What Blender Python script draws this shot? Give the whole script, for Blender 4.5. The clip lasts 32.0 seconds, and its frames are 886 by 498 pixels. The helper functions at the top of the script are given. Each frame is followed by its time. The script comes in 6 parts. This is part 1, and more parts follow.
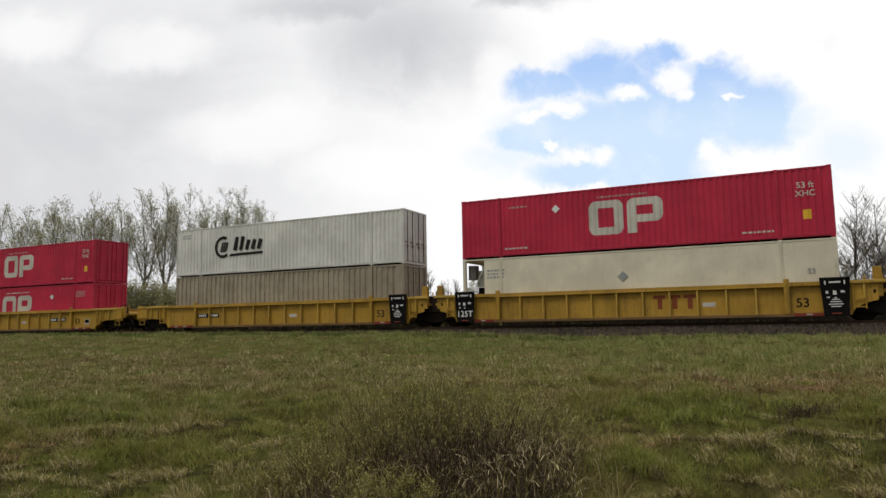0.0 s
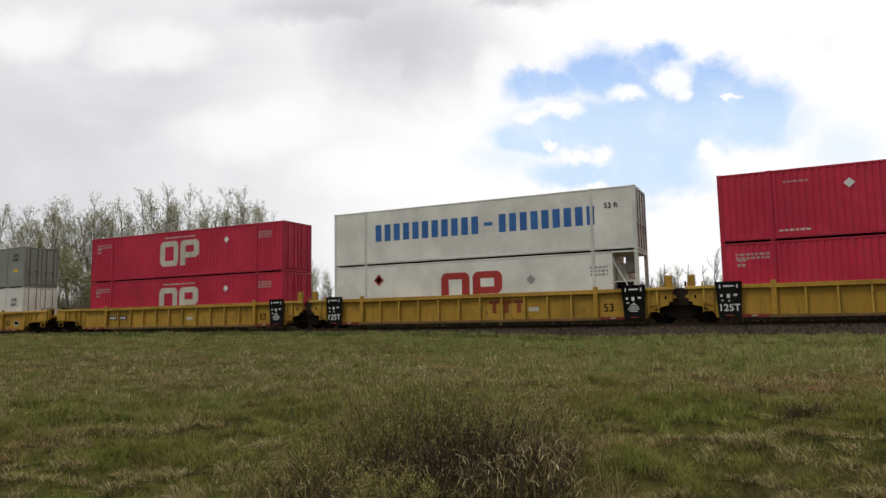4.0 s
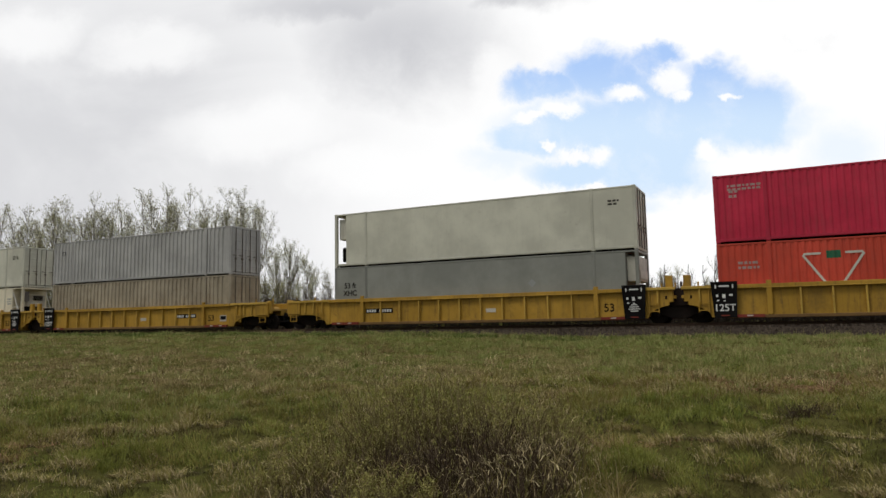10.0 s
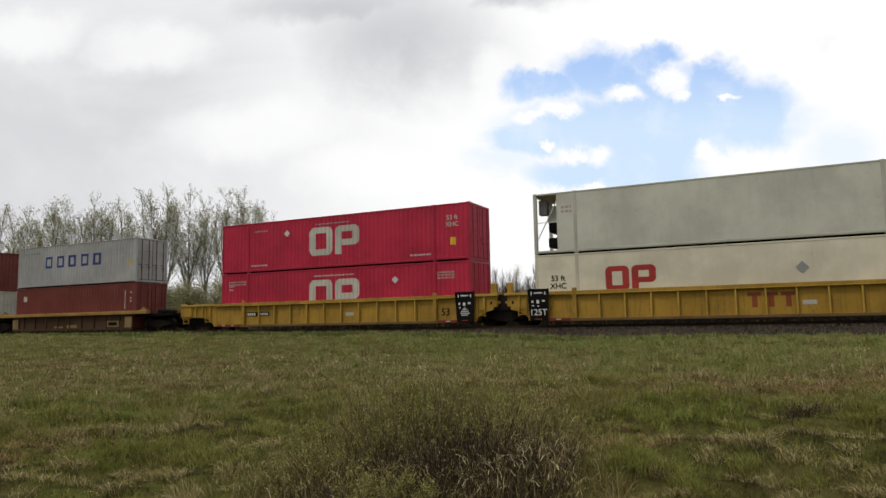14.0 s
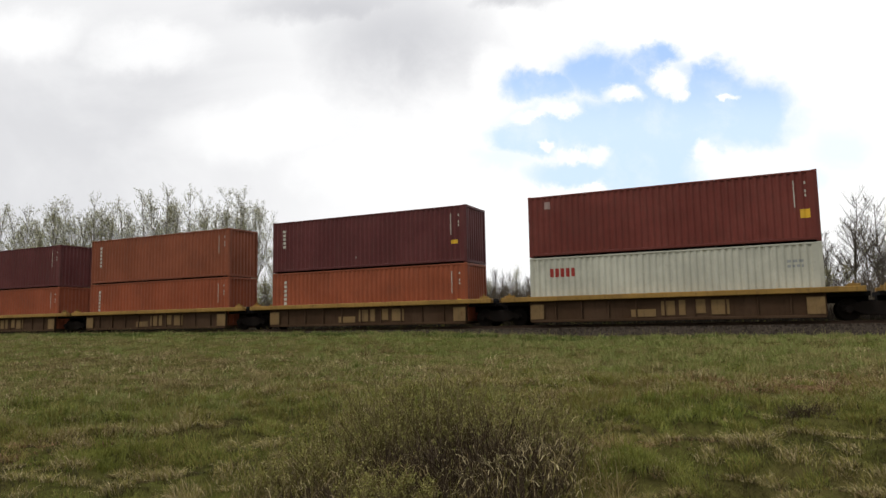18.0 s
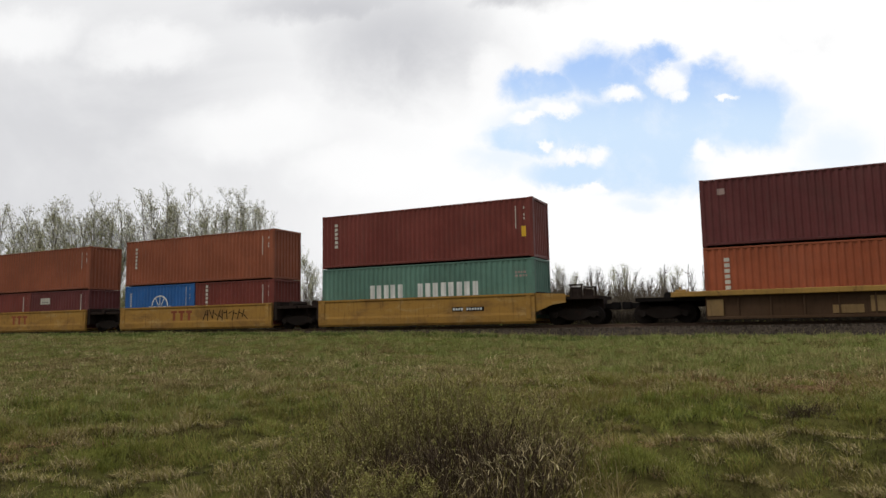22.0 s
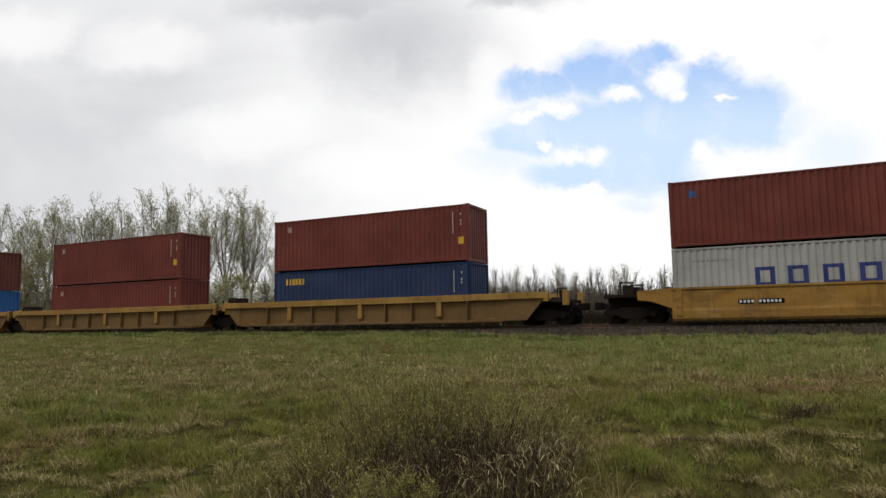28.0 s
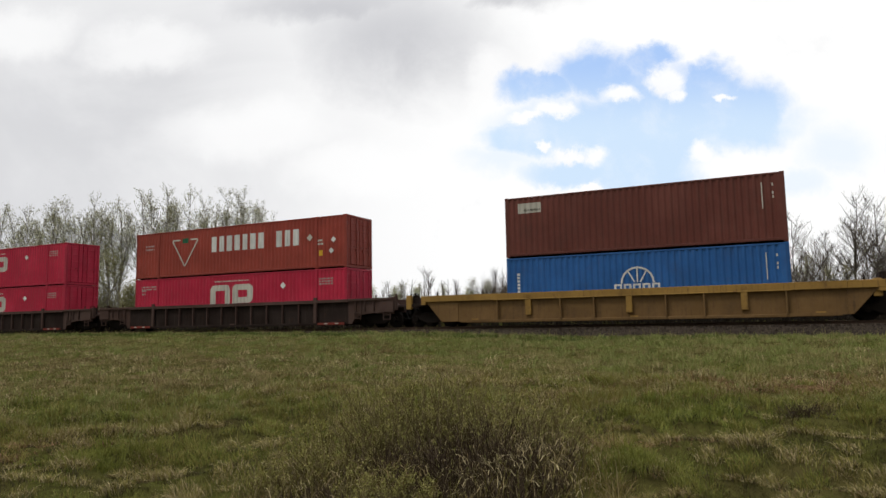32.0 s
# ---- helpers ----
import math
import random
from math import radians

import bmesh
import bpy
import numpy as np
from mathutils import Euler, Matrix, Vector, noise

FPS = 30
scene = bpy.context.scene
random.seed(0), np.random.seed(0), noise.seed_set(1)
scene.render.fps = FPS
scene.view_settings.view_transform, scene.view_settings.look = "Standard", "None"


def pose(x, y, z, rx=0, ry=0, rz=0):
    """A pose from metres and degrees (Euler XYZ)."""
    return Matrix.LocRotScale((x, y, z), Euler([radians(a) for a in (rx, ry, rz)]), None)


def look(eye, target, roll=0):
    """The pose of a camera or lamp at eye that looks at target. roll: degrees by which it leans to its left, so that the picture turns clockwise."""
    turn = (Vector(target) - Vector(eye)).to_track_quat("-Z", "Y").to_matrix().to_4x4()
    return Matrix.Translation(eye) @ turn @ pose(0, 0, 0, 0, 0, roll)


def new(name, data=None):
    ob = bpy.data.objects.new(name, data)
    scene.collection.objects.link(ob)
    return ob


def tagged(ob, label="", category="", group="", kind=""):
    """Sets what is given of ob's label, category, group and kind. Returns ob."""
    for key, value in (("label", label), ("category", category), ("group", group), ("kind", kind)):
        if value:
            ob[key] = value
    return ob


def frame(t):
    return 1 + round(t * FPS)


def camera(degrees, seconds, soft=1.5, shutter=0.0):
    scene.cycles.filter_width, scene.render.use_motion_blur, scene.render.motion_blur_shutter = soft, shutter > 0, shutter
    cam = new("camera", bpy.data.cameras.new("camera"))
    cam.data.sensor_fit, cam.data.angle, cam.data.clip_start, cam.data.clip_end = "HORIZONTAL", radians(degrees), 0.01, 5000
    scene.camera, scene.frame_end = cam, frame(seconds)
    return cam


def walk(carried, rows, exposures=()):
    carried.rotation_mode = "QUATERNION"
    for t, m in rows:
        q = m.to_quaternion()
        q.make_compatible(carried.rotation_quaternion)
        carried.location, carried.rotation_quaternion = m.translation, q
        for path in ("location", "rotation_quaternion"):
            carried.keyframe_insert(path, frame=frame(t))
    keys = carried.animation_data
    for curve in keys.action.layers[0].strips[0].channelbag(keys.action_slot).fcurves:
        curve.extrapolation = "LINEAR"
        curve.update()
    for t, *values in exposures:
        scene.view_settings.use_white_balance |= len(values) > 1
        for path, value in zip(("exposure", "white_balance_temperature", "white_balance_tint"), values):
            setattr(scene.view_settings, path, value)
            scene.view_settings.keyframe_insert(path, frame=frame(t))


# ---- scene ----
# One long double-stack train passes a fixed camera in a meadow.
# World: the track runs along x, the train goes towards +x; z = 0 is the top of the rails.
TRACK_Y = 32.23

# ---- camera ----
EYE = Vector((0.0, 0.0, 0.18))
YAW, PITCH = radians(25.97), radians(6.15)
AIM = EYE + 10 * Vector((-math.sin(YAW) * math.cos(PITCH), math.cos(YAW) * math.cos(PITCH), math.sin(PITCH)))
cam = camera(65.56, 32.0, 1.5)
walk(cam, [(0, look(EYE, AIM, -1.04)), (32, look(EYE, AIM, -1.04))], [(0, 0.0), (10.5, 0.0), (12, -0.05), (13.5, 0.0), (14, 0.0), (17.5, 0.1), (20.5, 0.1), (22, 0.0), (24, 0.07), (26, 0.05), (28, 0.0), (32, 0.0)])

# distance gone by the train, second by second
GONE = ((0, 0.0), (2, 27.52), (4, 54.98), (6, 82.36), (8, 109.68), (10, 136.94), (12, 164.14), (14, 191.28), (16, 218.37), (18, 245.41),
        (20, 272.41), (22, 299.36), (24, 326.27), (26, 353.14), (27, 366.56), (28, 379.98), (28.1, 381.32), (28.2, 382.21), (28.3, 383.55), (29, 392.93), (30, 406.33), (32, 433.11))


def gone(t):
    for (t0, s0), (t1, s1) in zip(GONE, GONE[1:]):
        if t <= t1:
            return s0 + (s1 - s0) * (t - t0) / (t1 - t0)
    return GONE[-1][1]


MOVERS = []      # (thing, x at the start, y, z)
WHEELS = []      # (wheelset, x at the start, local pose)

# ---- world and sun ----
def nodes_of(owner):
    owner.use_nodes = True
    nt = owner.node_tree
    nt.nodes.clear()
    return nt


class Net:
    """Short hand for node trees."""
    def __init__(self, nt):
        self.nt = nt

    def node(self, kind, **props):
        n = self.nt.nodes.new(kind)
        for k, v in props.items():
            if k == "op":
                n.operation = v
            elif k == "blend":
                n.blend_type = v
            elif k == "data":
                n.data_type = v
        return n

    def put(self, socket, value):
        if isinstance(value, bpy.types.NodeSocket):
            self.nt.links.new(value, socket)
        elif value is not None:
            socket.default_value = value

    def math(self, op, a, b=None, c=None, clamp=False):
        n = self.node("ShaderNodeMath", op=op)
        n.use_clamp = clamp
        for s, v in zip(n.inputs, (a, b, c)):
            self.put(s, v)
        return n.outputs[0]

    def mix(self, fac, a, b, blend="MIX"):
        n = self.node("ShaderNodeMix", data="RGBA", blend=blend)
        self.put(n.inputs[0], fac)
        for s, v in ((n.inputs[6], a), (n.inputs[7], b)):
            self.put(s, (*v, 1) if isinstance(v, tuple) and len(v) == 3 else v)
        return n.outputs[2]

    def noise(self, vec, scale, detail=4.0, rough=0.55, dist=0.0):
        n = self.node("ShaderNodeTexNoise")
        self.put(n.inputs["Vector"], vec)
        for k, v in (("Scale", scale), ("Detail", detail), ("Roughness", rough), ("Distortion", dist)):
            n.inputs[k].default_value = v
        return n.outputs["Fac"]

    def ramp(self, fac, lo, hi, a=0.0, b=1.0):
        n = self.node("ShaderNodeMapRange")
        n.interpolation_type = "SMOOTHSTEP"
        self.put(n.inputs[0], fac)
        for s, v in zip(n.inputs[1:5], (lo, hi, a, b)):
            s.default_value = v
        return n.outputs[0]

    def coords(self, out="Object"):
        return self.node("ShaderNodeTexCoord").outputs[out]

    def mapped(self, vec, scale=(1, 1, 1), loc=(0, 0, 0)):
        n = self.node("ShaderNodeMapping")
        self.put(n.inputs[0], vec)
        n.inputs["Scale"].default_value = scale
        n.inputs["Location"].default_value = loc
        return n.outputs[0]

    def random(self):
        return self.node("ShaderNodeObjectInfo").outputs["Random"]

    def shifted(self, vec):
        """The coordinates moved by a random amount for each object."""
        n = self.node("ShaderNodeVectorMath", op="ADD")
        self.put(n.inputs[0], vec)
        self.put(n.inputs[1], self.math("MULTIPLY", self.random(), 37.0))
        return n.outputs[0]


world = bpy.data.worlds.new("sky")
scene.world = world
net = Net(nodes_of(world))
sky = net.node("ShaderNodeTexSky")
sky.sky_type, sky.sun_disc = "NISHITA", False
SUN_ELEVATION, SUN_AZIMUTH = radians(60), radians(215)
sky.sun_elevation, sky.sun_rotation = SUN_ELEVATION, SUN_AZIMUTH
blue = net.node("ShaderNodeBackground")
net.put(blue.inputs[0], sky.outputs[0])
blue.inputs[1].default_value = 0.1
cloud = net.node("ShaderNodeBackground")
cover = net.noise(net.coords("Generated"), 3.0, 6.0, 0.6, 0.4)
net.put(cloud.inputs[0], net.mix(net.ramp(cover, 0.35, 0.7), (0.62, 0.65, 0.70), (0.98, 0.97, 0.95)))
high = net.node("ShaderNodeSeparateXYZ")
net.put(high.inputs[0], net.coords("Generated"))
net.put(cloud.inputs[1], net.math("MULTIPLY_ADD", net.math("MAXIMUM", high.outputs[2], 0.0), 0.95, 0.25))
both = net.node("ShaderNodeMixShader")
net.put(both.inputs[0], net.ramp(cover, 0.3, 0.42))
net.put(both.inputs[1], blue.outputs[0])
net.put(both.inputs[2], cloud.outputs[0])
net.put(net.node("ShaderNodeOutputWorld").inputs[0], both.outputs[0])

sun = new("sun", bpy.data.lights.new("sun", "SUN"))
sun.data.energy, sun.data.angle, sun.data.color = 1.2, radians(14), (1.0, 0.96, 0.9)
d = Vector((math.sin(SUN_AZIMUTH) * math.cos(SUN_ELEVATION), math.cos(SUN_AZIMUTH) * math.cos(SUN_ELEVATION), math.sin(SUN_ELEVATION)))
sun.matrix_world = look(d * 50, (0, 0, 0))

# ---- materials ----
def material(name):
    m = bpy.data.materials.new(name)
    nt = nodes_of(m)
    return m, Net(nt)


def finish(net, base, rough, metal=0.0, height=None, bump=0.3, dist=0.01, gloss=0.35):
    b = net.node("ShaderNodeBsdfPrincipled")
    net.put(b.inputs["Base Color"], (*base, 1) if isinstance(base, tuple) else base)
    net.put(b.inputs["Roughness"], rough)
    b.inputs["Metallic"].default_value = metal
    b.inputs["Specular IOR Level"].default_value = gloss
    if height is not None:
        n = net.node("ShaderNodeBump")
        n.inputs["Strength"].default_value, n.inputs["Distance"].default_value = bump, dist
        net.put(n.inputs["Height"], height)
        net.put(b.inputs["Normal"], n.outputs[0])
    net.put(net.node("ShaderNodeOutputMaterial").inputs[0], b.outputs[0])


PAINTS = {}


def paint(rgb, dirt=0.35, rust=0.15, rough=0.55, tone=(0.10, 0.085, 0.065)):
    """Weathered paint on steel: faded patches, streaks of dirt that run down, rust spots."""
    key = (rgb, dirt, rust, rough, tone)
    if key in PAINTS:
        return PAINTS[key]
    m, net = material("paint")
    co = net.shifted(net.coords())
    fade = net.noise(co, 0.5, 5, 0.6)
    grain = net.noise(co, 9.0, 5, 0.65)
    col = net.mix(net.ramp(fade, 0.35, 0.7), tuple(c * 0.86 for c in rgb), tuple(min(1, c * 1.1 + 0.006) for c in rgb))
    streak = net.noise(net.mapped(co, (5.0, 5.0, 0.35)), 1.6, 5, 0.65)
    wear = net.math("MULTIPLY", net.ramp(streak, 0.48, 0.78), net.ramp(grain, 0.2, 0.75))
    col = net.mix(net.math("MULTIPLY", wear, dirt), col, tone)
    stain = net.math("MULTIPLY", net.ramp(net.noise(net.mapped(co, (1, 1, 0.7), (4, 9, 2)), 0.9, 7, 0.7, 0.15), 0.46, 0.78), dirt * 0.75)
    col = net.mix(stain, col, tuple(0.5 * a + 0.25 * b for a, b in zip(tone, rgb)))
    spots = net.ramp(net.noise(co, 3.1, 7, 0.72, 0.5), 0.58, 0.72)
    col = net.mix(net.math("MULTIPLY", spots, rust), col, (0.11, 0.045, 0.02))
    finish(net, col, net.ramp(grain, 0.2, 0.8, rough - 0.12, rough + 0.15), 0.0, grain, 0.12, 0.006, 0.35 if max(rgb) > 0.1 else 0.06)
    PAINTS[key] = m
    return m


def grimy(rgb, soil, pale):
    """Old paint under long smears of road dirt, scuffed pale in places and rusted through in others."""
    m, net = material("grimy_paint")
    co = net.shifted(net.coords())
    grain = net.noise(co, 11.0, 5, 0.65)
    col = net.mix(net.math("MULTIPLY", net.ramp(net.noise(net.mapped(co, (0.5, 1, 1.4)), 1.3, 7, 0.7, 0.8), 0.5, 0.66), 0.75), rgb, pale)
    col = net.mix(net.math("MULTIPLY", net.ramp(net.noise(net.mapped(co, (0.6, 1, 1.3), (3, 5, 1)), 0.9, 8, 0.7, 0.4), 0.42, 0.7), 0.7), col, soil)
    col = net.mix(net.math("MULTIPLY", net.ramp(net.noise(net.mapped(co, (6, 6, 0.5)), 1.2, 6, 0.7), 0.5, 0.75), 0.6), col, tuple(c * 0.7 for c in soil))
    col = net.mix(net.math("MULTIPLY", net.ramp(net.noise(co, 4.0, 7, 0.72, 0.4), 0.6, 0.72), 0.8), col, (0.10, 0.04, 0.018))
    finish(net, col, 0.8, 0.0, grain, 0.25, 0.01, 0.15)
    return m


def earthy(name, a, b, c, scale, rough=0.95, bump=0.6, dist=0.05):
    m, net = material(name)
    co = net.coords()
    col = net.mix(net.ramp(net.noise(co, scale, 6, 0.6), 0.35, 0.65), a, b)
    col = net.mix(net.ramp(net.noise(co, scale * 7, 5, 0.7), 0.45, 0.75), col, c)
    finish(net, col, rough, 0.0, net.noise(co, scale * 12, 6, 0.7), bump, dist, 0.1)
    return m


STEEL_DARK = paint((0.010, 0.0085, 0.008), 0.3, 0.2, 0.92, (0.022, 0.016, 0.012))
RUSTY = paint((0.014, 0.010, 0.008), 0.4, 0.3, 0.8, (0.02, 0.015, 0.012))
BLACK = paint((0.007, 0.006, 0.006), 0.15, 0.05, 0.85, (0.03, 0.022, 0.018))
WHITE_MARK = paint((0.72, 0.72, 0.68), 0.25, 0.05, 0.6)
YELLOW_MARK = paint((0.75, 0.45, 0.03), 0.2, 0.05, 0.6)
RED_MARK = paint((0.38, 0.032, 0.024), 0.2, 0.05, 0.6)
RUBBER = paint((0.02, 0.02, 0.02), 0.2, 0.0, 0.8)
WHEEL = paint((0.016, 0.012, 0.010), 0.4, 0.3, 0.7, (0.02, 0.015, 0.012))
RAIL_TOP = material("rail_steel")
finish(RAIL_TOP[1], (0.25, 0.23, 0.21), 0.35, 0.8)
RAIL_TOP = RAIL_TOP[0]


# ---- mesh helpers ----
def box(bm, x0, x1, y0, y1, z0, z1):
    v = [bm.verts.new((x, y, z)) for x in (x0, x1) for y in (y0, y1) for z in (z0, z1)]
    for f in ((0, 1, 3, 2), (4, 6, 7, 5), (0, 4, 5, 1), (2, 3, 7, 6), (0, 2, 6, 4), (1, 5, 7, 3)):
        bm.faces.new([v[i] for i in f])
    return v


def prism(bm, outline, y0, y1):
    """A plate: an outline of (x, z) corners, from y0 to y1."""
    a = [bm.verts.new((x, y0, z)) for x, z in outline]
    b = [bm.verts.new((x, y1, z)) for x, z in outline]
    bm.faces.new(a), bm.faces.new(b[::-1])
    for i in range(len(a)):
        j = (i + 1) % len(a)
        bm.faces.new((a[j], a[i], b[i], b[j]))


def rod(bm, p, q, r, sides=8, r2=None):
    p, q = Vector(p), Vector(q)
    r2 = r if r2 is None else r2
    axis = (q - p).normalized()
    side = axis.orthogonal().normalized()
    up = axis.cross(side)
    ring = lambda c, k: [bm.verts.new(c + k * (side * math.cos(2 * math.pi * i / sides) + up * math.sin(2 * math.pi * i / sides))) for i in range(sides)]
    a, b = ring(p, r), ring(q, r2)
    for i in range(sides):
        j = (i + 1) % sides
        bm.faces.new((a[i], a[j], b[j], b[i]))
    bm.faces.new(a[::-1]), bm.faces.new(b)


def bevelled(bm, width=0.012):
    bmesh.ops.recalc_face_normals(bm, faces=bm.faces)
    edges = [e for e in bm.edges if len(e.link_faces) == 2 and e.calc_face_angle(0) > 0.6]
    bmesh.ops.bevel(bm, geom=edges, offset=width, segments=1, affect="EDGES", clamp_overlap=True)
    return bm


SHARED = {}


def shared(key, build, mat, width=0.0):
    """One mesh for all alike pieces."""
    if (key, mat) not in SHARED:
        bm = bmesh.new()
        build(bm)
        if width:
            bevelled(bm, width)
        else:
            bmesh.ops.recalc_face_normals(bm, faces=bm.faces)
        me = bpy.data.meshes.new(str(key[0]))
        bm.to_mesh(me)
        bm.free()
        me.materials.append(mat)
        SHARED[(key, mat)] = me
    return SHARED[(key, mat)]


def piece(name, me, parent, at=(0, 0, 0), label="", turn=None):
    ob = new(name, me)
    ob.parent = parent
    ob.location = at
    if turn:
        ob.rotation_euler = turn
    return tagged(ob, label)


def part(name, bm, mat, parent, label="", smooth=False):
    bmesh.ops.recalc_face_normals(bm, faces=bm.faces)
    me = bpy.data.meshes.new(name)
    bm.to_mesh(me)
    bm.free()
    me.materials.append(mat)
    if smooth:
        me.polygons.foreach_set("use_smooth", [True] * len(me.polygons))
    ob = new(name, me)
    ob.parent = parent
    return tagged(ob, label)


def stuff_mesh(name, verts, faces, mat, smooth=False):
    me = bpy.data.meshes.new(name)
    me.from_pydata(verts, [], faces)
    me.materials.append(mat)
    if smooth:
        me.polygons.foreach_set("use_smooth", [True] * len(me.polygons))
    return new(name, me)


LETTERS = {}


def lettering(text, size, mat):
    """Flat raised lettering in the built-in font, facing -y."""
    key = (text, size, mat)
    if key not in LETTERS:
        cu = bpy.data.curves.new("lettering", "FONT")
        cu.body, cu.size, cu.extrude, cu.offset = text, size, 0.002, 0.012 * size
        cu.align_x = "CENTER"
        ob = bpy.data.objects.new("lettering", cu)
        me = bpy.data.meshes.new_from_object(ob)
        me.transform(Matrix.Rotation(radians(90), 4, "X"))
        me.materials.clear()
        me.materials.append(mat)
        bpy.data.objects.remove(ob)
        LETTERS[key] = me
    return LETTERS[key]

# ---- ground, ballast and track ----
def smooth(a, b, x):
    x = min(1, max(0, (x - a) / (b - a)))
    return x * x * (3 - 2 * x)


def ground_z(x, y):
    """Height of the ground: a meadow that rises to the foot of the ballast, then drops away behind it."""
    edge = -0.57 + 0.25 * smooth(-6, -15, x) + 0.17 * smooth(-10, -36, x) + 0.1 * smooth(-36, -75, x)
    z = -1.45 + (edge + 1.45) * smooth(3, 27, y) ** 0.85
    z -= 0.34 * smooth(28.4, 29.6, y) + 0.9 * smooth(60, 90, y)
    # bank added behind the track to close the bright gap under the cars
    z += 0.95 * smooth(35.5, 39, y)
    near = 1 - smooth(24, 30, y)
    z += near * (0.10 * noise.noise((x * 0.25, y * 0.3, 0)) + 0.08 * noise.noise((x * 0.9, y * 1.0, 3)) + 0.05 * noise.noise((x * 2.3, y * 2.3, 9)) * (1 - smooth(9, 16, y)))
    if y < 17:
        lump = 1 - abs(noise.noise((x * 0.55 + 3, y * 0.9, 12))) * 2.2
        z += 0.19 * (lump - 0.4) * smooth(17, 10, y) * smooth(4, 6, y)
        z += 0.22 * math.exp(-((x + 3.2) / 1.6) ** 2 - ((y - 6.9) / 1.0) ** 2)
    return z


def axis(*spans):
    """Coordinates with a step that differs from span to span."""
    out = [spans[0][0]]
    for a, b, step in spans:
        n = max(1, round((b - a) / step))
        out += [a + (b - a) * (i + 1) / n for i in range(n)]
    return out


def meadow():
    xs = axis((-4200, -400, 400), (-400, -90, 31), (-90, -30, 1.5), (-30, -12, 0.5), (-12, 8, 0.22), (8, 14, 0.6), (14, 60, 3), (60, 400, 40), (400, 4200, 400))
    ys = axis((-4200, -60, 500), (-60, 2, 6), (2, 14, 0.2), (14, 30, 0.5), (30, 60, 3), (60, 400, 40), (400, 4200, 400))
    verts = [(x, y, ground_z(x, y)) for y in ys for x in xs]
    n = len(xs)
    faces = [(j * n + i, j * n + i + 1, j * n + n + i + 1, j * n + n + i) for j in range(len(ys) - 1) for i in range(n - 1)]
    m, net = material("meadow_soil")
    co = net.coords()
    patch = net.noise(co, 0.33, 5, 0.6, 0.6)
    fine = net.noise(co, 5.0, 6, 0.7)
    blade = net.noise(net.mapped(co, (40, 40, 40)), 1.0, 4, 0.7)
    col = net.mix(net.ramp(patch, 0.4, 0.62), (0.108, 0.112, 0.028), (0.115, 0.098, 0.034))
    col = net.mix(net.math("MULTIPLY", net.ramp(fine, 0.4, 0.7), 0.7), col, (0.022, 0.016, 0.008))
    col = net.mix(net.math("MULTIPLY", net.ramp(blade, 0.5, 0.75), 0.45), col, (0.15, 0.12, 0.05))
    finish(net, col, 1.0, 0.0, blade, 0.8, 0.06, 0.0)
    ground = stuff_mesh("ground", verts, faces, m, True)
    tagged(ground, "grassy meadow soil with green and straw-coloured patches", "ground", kind="structure")


meadow()


